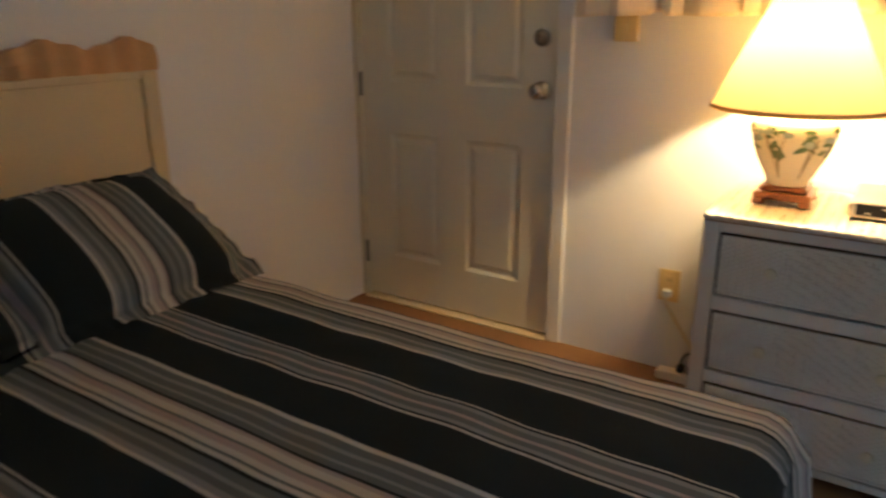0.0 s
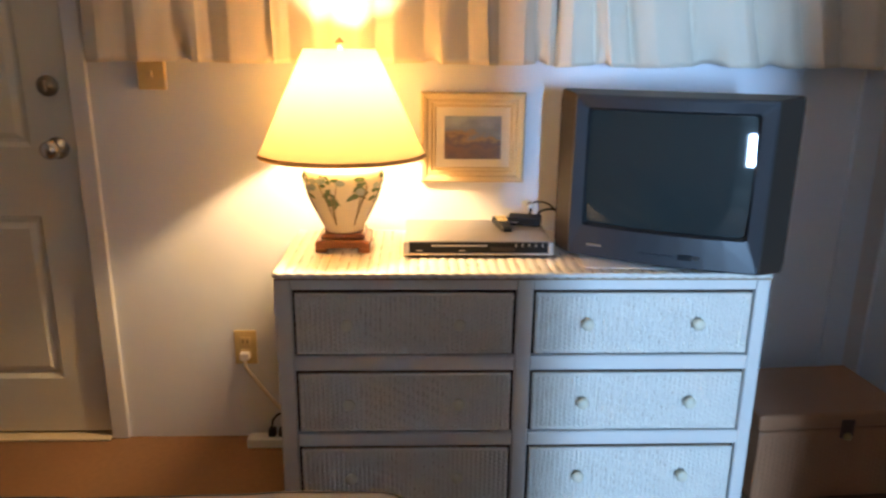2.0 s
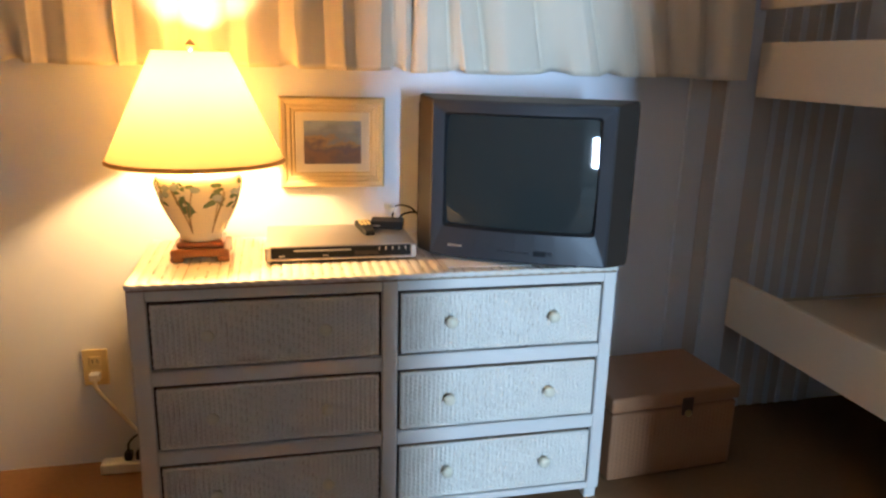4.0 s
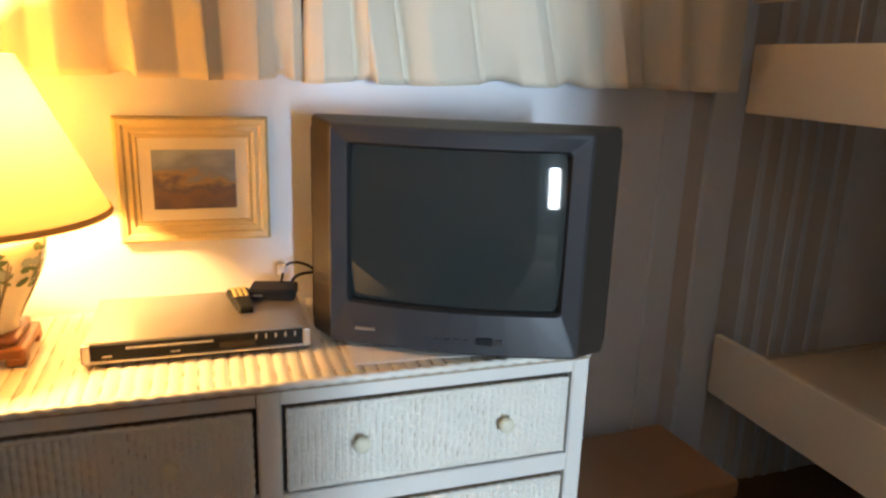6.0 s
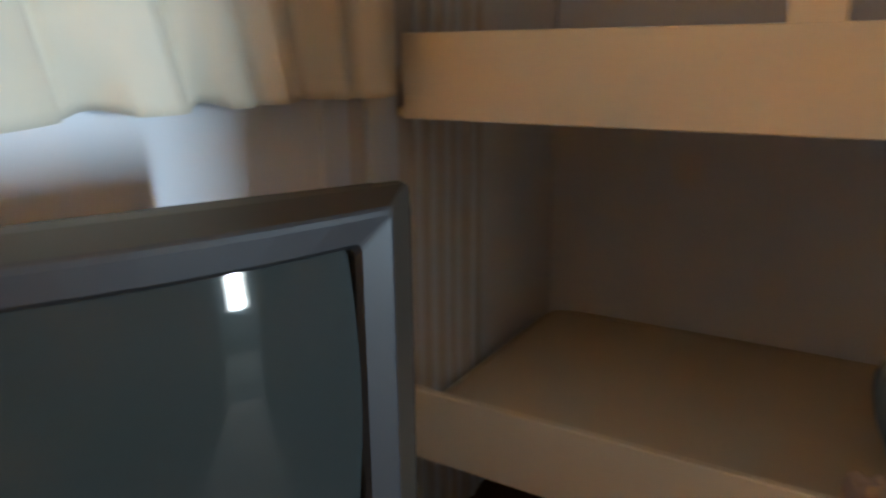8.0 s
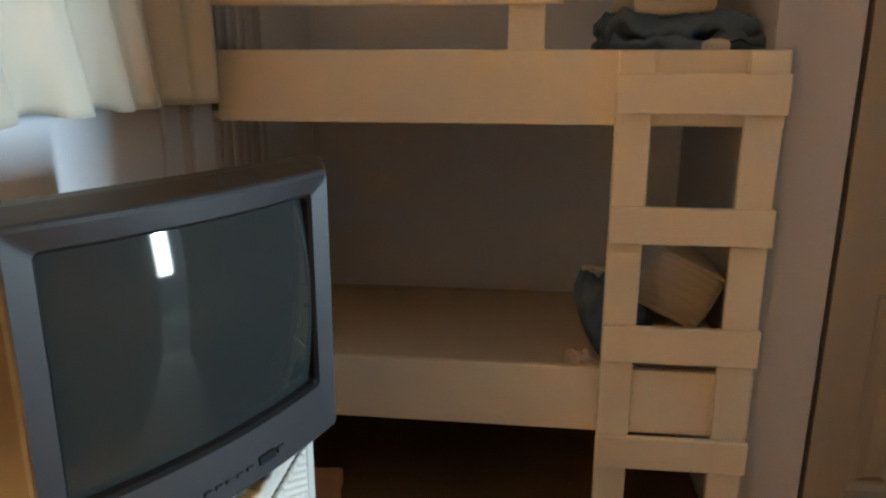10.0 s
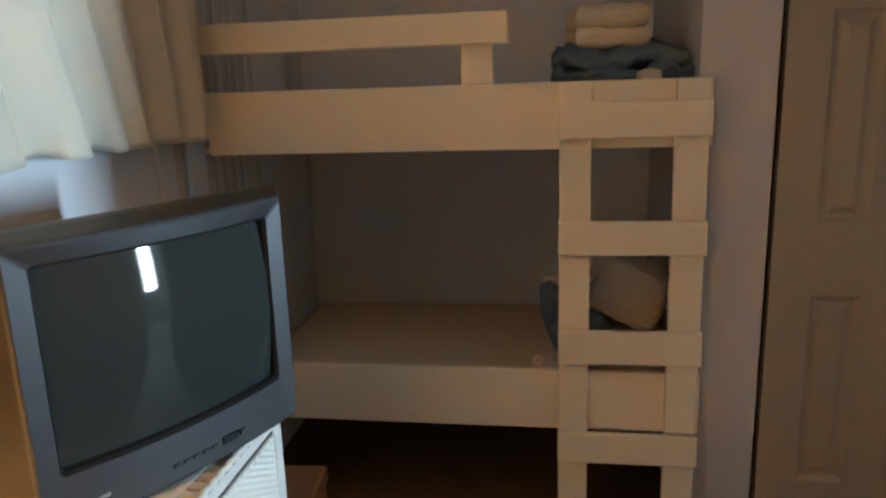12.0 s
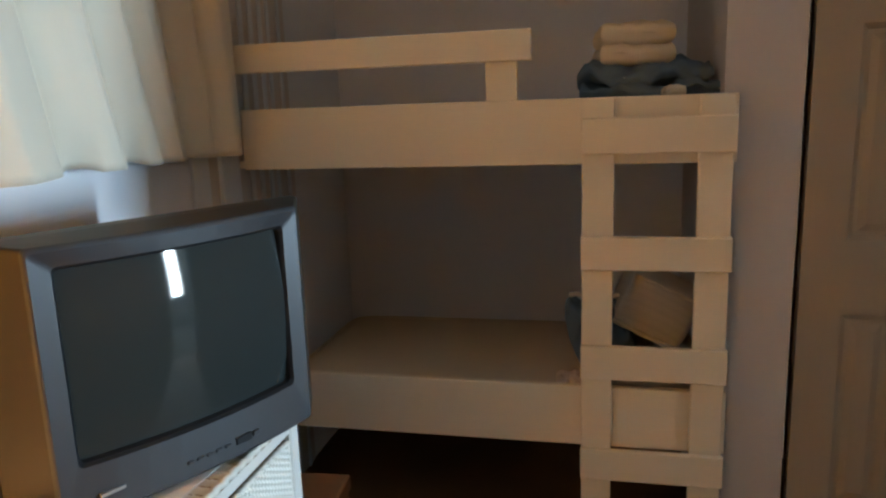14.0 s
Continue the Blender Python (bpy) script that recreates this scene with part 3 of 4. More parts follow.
part("top_braid", edge, M_WICKER, dresser, "braided wicker edge")
for x in (0.006, LW - 0.006):
    part("top_braid", rope((x, 0.003, DTOP - 0.007), (x, LD, DTOP - 0.007), 0.0082, 0.03), M_WICKER, dresser)
for x in (0.028, LW - 0.028):
    for y in (0.022, LD - 0.022):
        part("foot", a_box(x - 0.018, x + 0.018, y - 0.018, y + 0.018, 0.0, 0.036, bevel=0.004), M_WICKERFRAME, dresser)
knob_profile = [(0.008, 0.0), (0.007, 0.010), (0.013, 0.015), (0.0165, 0.021), (0.014, 0.028), (0.006, 0.031), (0.001, 0.0315)]
g = 0.0085
for c0, c1 in COLS:
    for r0, r1 in ROWS:
        w, h = c1 - c0 - 2 * g, r1 - r0 - 2 * g
        bm = weave(w, h, 0.0125, 0.0066, 0.0100, (0.30 * w, 0.70 * w))
        bmesh.ops.translate(bm, verts=bm.verts, vec=(c0 + g, 0.010, r0 + g))
        dr = part("drawer", bm, M_WICKER, dresser, "woven white wicker drawer front")
        # the same painted groove shade behind each drawer's weave
        part("backing", a_box(c0 + g, c1 - g, 0.0089, 0.022, r0 + g, r1 - g), M_WEAVE_SHADE, dr, "brown sheet painting the shade between the strands")
        b = 0.004
        for p0, p1 in (((c0 + g, 0.008, r0 + g + b), (c1 - g, 0.008, r0 + g + b)), ((c0 + g, 0.008, r1 - g - b), (c1 - g, 0.008, r1 - g - b)),
                       ((c0 + g + b, 0.008, r0 + g), (c0 + g + b, 0.008, r1 - g)), ((c1 - g - b, 0.008, r0 + g), (c1 - g - b, 0.008, r1 - g))):
            part("braid", rope(p0, p1, 0.0058, 0.020), M_WICKER, dr)
        for f in (0.245, 0.745):
            k = lathe(knob_profile, 20)
            bmesh.ops.rotate(k, verts=k.verts, cent=(0, 0, 0), matrix=Matrix.Rotation(radians(90), 3, "X"))
            bmesh.ops.translate(k, verts=k.verts, vec=(c0 + f * (c1 - c0), 0.008, (r0 + r1) / 2 + 0.003))
            part("knob", k, M_KNOBW, dr, "small round cream knob")

# ---- table lamp ----
LX, LY = 1.735, -0.222
tl = thing("table_lamp", pose(LX, LY, DTOP + 0.002), "lit table lamp with cream shade and painted ceramic vase base", "lamp")
bs = a_box(-0.074, 0.074, -0.074, 0.074, 0.012, 0.034, bevel=0.006, seg=2)
box(bs, -0.060, 0.060, -0.060, 0.060, 0.034, 0.05, bevel=0.006, seg=2)
for sx in (-1, 1):
    for sy in (-1, 1):
        box(bs, sx * 0.058 - 0.016, sx * 0.058 + 0.016, sy * 0.058 - 0.016, sy * 0.058 + 0.016, 0.0, 0.016, bevel=0.003)
part("base", bs, M_WOODBASE, tl, "stepped dark wooden lamp base")
VASE = [(0.052, 0.049), (0.057, 0.053), (0.055, 0.060), (0.066, 0.085), (0.084, 0.12), (0.100, 0.155), (0.110, 0.190), (0.112, 0.205), (0.106, 0.222), (0.085, 0.235), (0.04, 0.244), (0.02, 0.247)]
vase = part("vase", lathe(VASE, 48), M_CERAMIC, tl, "cream glazed ceramic vase painted with flowers")


def vase_r(z):
    for (r0, z0), (r1, z1) in zip(VASE, VASE[1:]):
        if z0 <= z <= z1:
            return r0 + (r1 - r0) * (z - z0) / (z1 - z0)
    return VASE[-1][0]


def on_vase(a, z, lift=0.0015):
    r = vase_r(z) + lift
    return Vector((r * math.sin(a), -r * math.cos(a), z))


rnd = random.Random(5)
for c in (-1.15, -0.25, 0.55, 1.35, 2.3, 3.2, 4.1):
    for s in range(4):
        z1 = rnd.uniform(0.15, 0.205)
        a1 = c + rnd.uniform(-0.32, 0.32)
        pts = [on_vase(c + (a1 - c) * t ** 1.3, 0.075 + (z1 - 0.075) * t) for t in [i / 8 for i in range(9)]]
        part("stem", tube(pts, 0.0014, 5), M_STEM, vase)
    lf = bmesh.new()
    for s in range(12):
        a, z = c + rnd.gauss(0, 0.17), rnd.uniform(0.13, 0.212)
        t = rnd.uniform(-1, 1)
        L, W = rnd.uniform(0.010, 0.020), rnd.uniform(0.004, 0.008)
        r = vase_r(z)
        ring = []
        for k in range(6):
            th = math.pi * 2 * k / 6
            du, dv = L * math.cos(th), W * math.sin(th)
            x, y = du * math.cos(t) - dv * math.sin(t), du * math.sin(t) + dv * math.cos(t)
            ring.append(lf.verts.new(on_vase(a + x / r, min(0.22, max(0.06, z + y)), 0.0016)))
        lf.faces.new(ring)
    part("leaves", lf, M_LEAF, vase, "painted green leaves")
    bl = bmesh.new()
    for s in range(3):
        a, z = c + rnd.gauss(0, 0.2), rnd.uniform(0.17, 0.21)
        ring = [bl.verts.new(on_vase(a + 0.013 * math.cos(k) / vase_r(z), min(0.22, z + 0.009 * math.sin(k)), 0.002)) for k in [math.pi * 2 * i / 8 for i in range(8)]]
        bl.faces.new(ring)
    part("blossom", bl, M_BLUEF, vase, "painted pale blue blossom")
part("stem_rod", lathe([(0.012, 0.245), (0.012, 0.30), (0.018, 0.305), (0.018, 0.345)], 16), M_BRASS, tl, "brass lamp socket")
part("harp", tube(curve_points([(-0.02, 0, 0.30), (-0.06, 0, 0.38), (-0.05, 0, 0.50), (0, 0, 0.535), (0.05, 0, 0.50), (0.06, 0, 0.38), (0.02, 0, 0.30)], 8), 0.002, 6), M_BRASS, tl)
S0, S1 = 0.258, 0.533
sh = lathe([(0.224, S0), (0.219, S0 + 0.012), (0.098, S1 - 0.008), (0.095, S1)], 64, caps=False)
shade = part("shade", sh, M_SHADE, tl, "cream cone lampshade glowing from within")
part("shade_trim", lathe([(0.2255, S0 - 0.003), (0.2262, S0), (0.2225, S0 + 0.009)], 64, caps=False), M_SHADETRIM, shade, "brown lower rim of the shade")
part("spider", tube([(-0.095, 0, S1 - 0.004), (0.095, 0, S1 - 0.004)], 0.0018, 6), M_BRASS, tl)
part("finial", lathe([(0.005, S1 + 0.0), (0.006, S1 + 0.006), (0.013, S1 + 0.012), (0.012, S1 + 0.018), (0.004, S1 + 0.026), (0.001, S1 + 0.03)], 16), M_BRASS, tl, "small dark brass finial")

# ---- framed picture ----
PX0, PX1, PZ0, PZ1 = 1.948, 2.259, 0.868, 1.136
pic = thing("framed_picture", pose((PX0 + PX1) / 2, 0, (PZ0 + PZ1) / 2), "small landscape picture in a wide cream gilt frame", "picture")
pw, ph = (PX1 - PX0) / 2, (PZ1 - PZ0) / 2
fb = bmesh.new()
loops = []
for inset, y in ((0.0, -0.001), (0.0, -0.020), (0.006, -0.026), (0.016, -0.024), (0.021, -0.018), (0.030, -0.019), (0.036, -0.014), (0.042, -0.015), (0.047, -0.008)):
    loops.append([fb.verts.new((sx * (pw - inset), y, sz * (ph - inset))) for sx, sz in ((-1, -1), (1, -1), (1, 1), (-1, 1))])
for p, q in zip(loops, loops[1:]):
    for i in range(4):
        fb.faces.new((p[i], p[(i + 1) % 4], q[(i + 1) % 4], q[i]))
part("frame", fb, M_GOLDFRAME, pic, "cream gilt moulded frame")
part("mount", a_box(-pw + 0.045, pw - 0.045, -0.0105, -0.002, -ph + 0.045, ph - 0.045), M_MAT, pic, "cream picture mount")
part("print", a_box(-0.085, 0.085, -0.0125, -0.0108, -0.064, 0.064), M_PRINT, pic, "muted landscape print")

# ---- television ----
TVC = Vector((2.558, -0.41875, 0.0))
ang = math.degrees(math.atan2(-0.44320, 0.89642))
tv = thing("television", pose(TVC.x, TVC.y, DTOP + 0.004, 0, 0, ang), "dark grey tube television standing angled on the dresser", "television")
# local: x along the screen, -y towards the viewer, z up from the dresser top
TH, TW = 0.438, 0.262
ZC = 0.96575 - DTOP - 0.004


def rounded(w, z0, z1, y, r=0.012, bow=0.0, dip=0.0):
    """Corner-rounded rectangle loop on plane y, bowed towards the viewer in the middle; dip lowers the middle of its bottom edge."""
    pts = []
    for cx, cz, a0 in ((w - r, z0 + r, -90), (w - r, z1 - r, 0), (-w + r, z1 - r, 90), (-w + r, z0 + r, 180)):
        for k in range(4):
            a = radians(a0 + 90 * k / 3)
            pts.append((cx + r * math.cos(a), cz + r * math.sin(a)))
        nx, nz = {-90: (w, z1 - r), 0: (-w + r, z1), 90: (-w, z0 + r), 180: (w - r, z0)}[a0]
        x1, z1_ = pts[-1]
        for k in range(1, 8):
            pts.append((x1 + (nx - x1) * k / 8, z1_ + (nz - z1_) * k / 8))
    out = []
    for x, z in pts:
        m = 1 - (x / w) ** 2
        out.append((x, y - bow * m, z - (dip * m if z < z0 + r * 0.5 else 0)))
    return out


def loft(loops, cap0=True, cap1=True):
    bm = bmesh.new()
    vs = [[bm.verts.new(p) for p in lp] for lp in loops]
    n = len(vs[0])
    for a, b in zip(vs, vs[1:]):
        for i in range(n):
            bm.faces.new((a[i], a[(i + 1) % n], b[(i + 1) % n], b[i]))
    if cap0:
        bm.faces.new(vs[0])
    if cap1:
        bm.faces.new(vs[-1][::-1])
    return bm


SW, SH = 0.1995, 0.149
housing = loft([rounded(0.292, 0.010, TH - 0.008, 0.055, 0.02), rounded(0.290, 0.012, TH - 0.006, 0.10, 0.02), rounded(0.255, 0.02, TH - 0.03, 0.16, 0.03),
                rounded(0.19, 0.03, TH - 0.10, 0.30, 0.04), rounded(0.165, 0.04, TH - 0.14, 0.36, 0.04)])
part("housing", housing, M_TVBACK_TINTED, tv, "dark plastic back shell, lamp glow tinted into its colour")
BOW = 0.022
front = loft([rounded(SW + 0.005, ZC - SH - 0.005, ZC + SH + 0.005, -0.003, 0.009, BOW),
              rounded(0.235, 0.012, TH - 0.018, -0.006, 0.006, BOW), rounded(0.238, 0.008, TH - 0.013, -0.004, 0.008, BOW),
              rounded(0.241, 0.007, TH - 0.010, 0.0, 0.007, BOW)], cap0=False, cap1=False)
part("bezel", front, M_TVFACE, tv, "dark grey moulded front bezel")


flank = loft([rounded(0.241, 0.007, TH - 0.010, 0.0, 0.007, BOW), rounded(0.289, 0.004, TH - 0.001, 0.052, 0.008, BOW * 0.6), rounded(0.292, 0.004, TH, 0.066, 0.010)], cap0=False, cap1=False)
part("surround", flank, M_TVSIDE_TINTED, tv, "dark plastic sides sloping back from the bezel, lamp glow tinted in")


def crt(u, v):
    x, z = (u - 0.5) * 2 * SW, (v - 0.5) * 2 * SH
    R = 0.90
    return (x, -(math.sqrt(R * R - x * x - z * z) - math.sqrt(R * R - SW * SW - SH * SH)) + 0.015, ZC + z)


part("screen", sheet(crt, 40, 30), M_CRT, tv, "dark curved glass screen, switched off")
part("screen_gasket", loft([rounded(SW + 0.0052, ZC - SH - 0.0052, ZC + SH + 0.0052, -0.0028, 0.009, BOW), rounded(SW, ZC - SH, ZC + SH, 0.003, 0.009, BOW), rounded(SW - 0.003, ZC - SH + 0.003, ZC + SH - 0.003, 0.022, 0.012, BOW)], False, False), M_BLACKPL, tv, "black screen edge")
part("badge", a_box(-0.185, -0.145, -0.0185, -0.010, 0.037, 0.043, bevel=0.0008), M_SILVER, tv, "small silver maker's badge")
part("sensor_window", a_box(0.05, 0.082, -0.0290, -0.015, 0.030, 0.044, bevel=0.001), M_BLACKPL, tv, "small black sensor window")
for k in range(5):
    part("button", a_box(-0.045 + 0.018 * k, -0.033 + 0.018 * k, -0.0300, -0.015, 0.033, 0.039, bevel=0.001), M_TVFACE, tv)
part("button", a_box(0.087, 0.10, -0.0280, -0.012, 0.032, 0.042, bevel=0.001), M_TVFACE, tv)
for x in (-0.19, 0.19):
    part("foot", a_box(x - 0.03, x + 0.03, 0.03, 0.10, -0.002, 0.012), M_BLACKPL, tv)
part("stand", a_box(-0.15, 0.15, 0.10, 0.34, -0.002, 0.045, bevel=0.01), M_BLACKPL, tv)
solo("paper", a_box(-0.13, 0.10, -0.05, 0.10, 0.0, 0.0012), M_PAPER, "white sheet of paper under the television", "paper", m=pose(2.50, -0.385, DTOP + 0.0012, 0, 0, -3))

# ---- player, remote, small box ----
dvd = thing("disc_player", pose(1.90, -0.325, DTOP + 0.002), "slim silver disc player with black front on the dresser", "disc player")
part("case", a_box(0.004, 0.402, 0.008, 0.255, 0.006, 0.041, bevel=0.002), M_SILVER, dvd, "silver metal case")
part("front_panel", a_box(0.008, 0.396, 0.0, 0.008, 0.009, 0.038, bevel=0.001), M_BLACKPL, dvd, "glossy black front panel")
part("tray", a_box(0.075, 0.225, -0.003, 0.0, 0.028, 0.0325, bevel=0.001), M_SILVER, dvd, "disc tray lip")
part("display", a_box(0.235, 0.300, -0.0015, 0.0, 0.014, 0.026, bevel=0.0005), M_GAP, dvd, "dim display window")
for x in (0.035, 0.15):
    part("marking", a_box(x, x + 0.016, -0.001, 0.0005, 0.0145, 0.0175), M_SILVER, dvd)
part("lower_trim", a_box(0.004, 0.402, -0.003, 0.008, 0.004, 0.009, bevel=0.001), M_SILVER, dvd)
for x in (0.0, 0.388):
    part("end_cap", a_box(x, x + 0.016, -0.003, 0.02, 0.004, 0.040, bevel=0.004, seg=2), M_SILVER, dvd)
for k in range(5):
    part("button", a_box(0.300 + 0.018 * k, 0.3035 + 0.018 * k, -0.003, 0.0, 0.026, 0.036, bevel=0.001), M_SILVER, dvd)
for x in (0.03, 0.376):
    for y in (0.03, 0.24):
        part("foot", lathe([(0.012, 0.0), (0.011, 0.007)], 14, x, y), M_BLACKPL, dvd)
DT = DTOP + 0.043
rc = thing("remote_control", pose(2.183, -0.165, DT + 0.001, 8, 0, 8), "small black remote control with pale buttons", "remote control")
grip = a_box(-0.024, 0.024, -0.056, 0.042, 0.0, 0.02, bevel=0.007, seg=3)
for v in grip.verts:
    v.co.x *= 1.0 - 0.38 * max(0.0, min(1.0, (0.01 - v.co.y) / 0.05)) ** 1.3
part("body", grip, M_BLACKPL, rc, "black plastic body narrowing to a rounded grip")
for i in range(3):
    for j in range(3):
        part("button", a_box(-0.015 + 0.011 * i, -0.007 + 0.011 * i, -0.004 + 0.015 * j, 0.007 + 0.015 * j, 0.018, 0.023, bevel=0.0015), M_IVORY, rc)
sb = thing("adapter_box", pose(2.253, -0.122, DT, 0, 0, -14), "small black cable adapter box on the disc player", "adapter box")
part("case", a_box(-0.048, 0.048, -0.033, 0.033, 0.0, 0.024, bevel=0.004, seg=2), M_BLACKPL, sb)
part("label", a_box(-0.04, -0.018, -0.0345, -0.033, 0.009, 0.013), M_SILVER, sb)
part("cable", tube(curve_points([(0.03, 0.03, 0.014), (0.045, 0.055, 0.03), (0.085, 0.06, 0.035), (0.12, 0.05, 0.02)]), 0.0035), M_BLACKPL, sb)
part("cable", tube(curve_points([(0.01, 0.03, 0.014), (0.02, 0.07, 0.05), (0.06, 0.09, 0.045), (0.10, 0.09, 0.01)]), 0.003), M_BLACKPL, sb)
part("connector", a_box(0.0, 0.02, 0.05, 0.075, 0.03, 0.052, bevel=0.004), M_WHITEPL, sb)

# ---- trunk ----
tk = thing("trunk", pose(2.9, -0.402, 0, 0, 0, 4.2), "low brown wicker trunk with a brass latch", "trunk")
TWD, TDP = 0.445, 0.30
cs = a_box(0.0, TWD, 0.0, TDP, 0.004, 0.228, bevel=0.008, seg=2)
part("chest", cs, M_TRUNK, tk)
for f in range(2):
    w = weave(TWD - 0.03, 0.20, 0.014, 0.0075, 0.003) if f == 0 else weave(TDP - 0.03, 0.20, 0.014, 0.0075, 0.003)
    if f == 1:
        bmesh.ops.rotate(w, verts=w.verts, cent=(0, 0, 0), matrix=Matrix.Rotation(radians(-90), 3, "Z"))
        bmesh.ops.translate(w, verts=w.verts, vec=(0.0, TDP - 0.015, 0.015))
    else:
        bmesh.ops.translate(w, verts=w.verts, vec=(0.015, 0.0, 0.015))
    part("woven_panel", w, M_TRUNK, tk)
lid = part("lid", a_box(-0.006, TWD + 0.006, -0.006, TDP + 0.004, 0.234, 0.282, bevel=0.008, seg=2), M_TRUNK, tk, "brown trunk lid")
lt = a_box(0.235, 0.275, -0.014, -0.006, 0.205, 0.262, bevel=0.003)
lat = part("latch", lt, M_LEATHER, tk, "leather latch strap")
st = lathe([(0.012, 0), (0.011, 0.007), (0.004, 0.011)], 14)
bmesh.ops.rotate(st, verts=st.verts, cent=(0, 0, 0), matrix=Matrix.Rotation(radians(90), 3, "X"))
bmesh.ops.translate(st, verts=st.verts, vec=(0.255, -0.013, 0.212))
part("stud", st, M_BRASS, lat, "brass stud")

# ---- bunk beds ----
BX = 3.495
bunk = thing("bunk_bed", pose(BX, 0, 0), "built-in cream painted wooden bunk beds with a ladder", "bunk bed")


def board(name, x0, x1, y0, y1, z0, z1, parent=None):
    return part(name, a_box(x0, x1, y0, y1, z0, z1, bevel=0.0025), M_BUNK, parent or bunk)


board("upper_board", 0.0, 0.022, -1.418, -0.045, 1.157, 1.332)
board("lower_board", 0.0, 0.022, -1.418, -0.045, 0.350, 0.530)
board("guard_rail", -0.012, 0.008, -0.898, -0.03, 1.434, 1.515)
board("guard_post", 0.008, 0.028, -0.858, -0.772, 1.30, 1.50)
board("upper_deck", 0.022, 0.94, -1.38, -0.016, 1.16, 1.18)
board("lower_deck", 0.022, 0.94, -1.38, -0.016, 0.355, 0.375)
ladder = new("ladder")
ladder.parent = bunk
for y0, y1 in ((-1.113, -1.03), (-1.408, -1.323)):
    board("upright", -0.02, -0.0005, y0, y1, 0.0, 1.331, ladder)
for z0, z1 in ((1.187, 1.279), (0.876, 0.967), (0.566, 0.662), (0.265, 0.356), (0.0, 0.06)):
    board("rung", -0.04, -0.0205, -1.412, -1.028, z0, z1, ladder)


def cushion(w, d, h, puff=0.02, nu=30, nv=30, seed=0, dent=0.006):
    """A closed soft slab, w x d x h, lying on z = 0, with full rounded edges."""
    def side(u):
        return max(0.0, 1 - abs(2 * u - 1) ** 9) ** 0.42

    def place(u, v, s):
        u, v = 0.5 - 0.5 * math.cos(math.pi * u), 0.5 - 0.5 * math.cos(math.pi * v)
        e = min(side(u), side(v))
        z = h * 0.5 + s * h * 0.5 * e
        if s > 0:
            z += puff * math.sin(math.pi * u) * math.sin(math.pi * v) + dent * noise.noise(Vector((u * 5 + seed, v * 5, 0.7)))
        return ((u - 0.5) * w, (v - 0.5) * d, z)
    uv = lambda a, b: (a * w, b * d)
    bm = sheet(lambda u, v: place(u, v, 1), nu, nv, uv=uv)
    bm2 = sheet(lambda u, v: place(u, v, -1), nu, nv, uv=uv)
    tmp = bpy.data.meshes.new("tmp")
    bm2.to_mesh(tmp)
    bm.from_mesh(tmp)
    bm2.free()
    bpy.data.meshes.remove(tmp)
    bmesh.ops.remove_doubles(bm, verts=bm.verts, dist=0.0004)
    for f in bm.faces:
        f.smooth = True
    return bm


for z, thick, where in ((0.376, 0.062, "lower"), (1.181, 0.132, "upper")):
    mt = solo("mattress", cushion(0.92, 1.355, thick, puff=0.005), M_MATTRESS, "thin beige mattress on the %s bunk" % where, "mattress", m=pose(3.98, -0.695, z), group="bunk mattresses")
    for h in (0.16 * thick, 0.85 * thick):
        loop = [(0.445 * math.copysign(abs(math.cos(a)) ** 0.15, math.cos(a)), 0.665 * math.copysign(abs(math.sin(a)) ** 0.15, math.sin(a)), h) for a in [2 * math.pi * k / 160 for k in range(161)]]
        part("piping", tube(loop, 0.005, 6), M_BLANKET, mt)


def folded(name, w, d, layers, t, material, m, label, category, seed, crumple=0.3):
    """A stack of thick cloth layers, each a soft slab with creases and a rolled front edge."""
    th = thing(name, m, label, category)
    rr = random.Random(seed)
    z = 0.0
    for k in range(layers):
        bm = cushion(w * rr.uniform(0.93, 1.03), d * rr.uniform(0.93, 1.03), t, puff=0.004, seed=seed + k, nu=36, nv=36)
        ox, oy, tw = rr.uniform(-0.012, 0.012), rr.uniform(-0.008, 0.008), rr.uniform(-0.05, 0.05)
        for v in bm.verts:
            x, y = v.co.x, v.co.y
            v.co.x, v.co.y = x - y * tw + ox, y + x * tw + oy
            n = noise.noise(Vector((x * 13, y * 13, seed + k))) + 0.6 * noise.noise(Vector((x * 31, y * 31, seed + k + 9)))
            v.co.z += z + crumple * t * n * (1 if k else max(0.0, v.co.z / t))
            v.co.x += 0.02 * crumple * noise.noise(Vector((y * 14, v.co.z * 30, seed)))
        part("fold", bm, material, th)
        z += t * 0.93
    return th


folded("quilt", 0.40, 0.36, 2, 0.052, M_QUILT, pose(3.80, -1.19, 1.315), "crumpled blue-grey quilt folded on the upper bunk", "quilt", 2, 0.72)
solo("cloth", cushion(0.05, 0.055, 0.03, puff=0.006, seed=3), M_BLANKET, "small pale folded cloth tucked by the quilt", "cloth", m=pose(3.578, -1.265, 1.322, 0, 12, 15))
folded("blanket", 0.27, 0.215, 2, 0.062, M_BLANKET, pose(3.76, -1.155, 1.414, 0, 0, 6), "cream blankets folded on the blue quilt", "blanket", 7, 0.18)


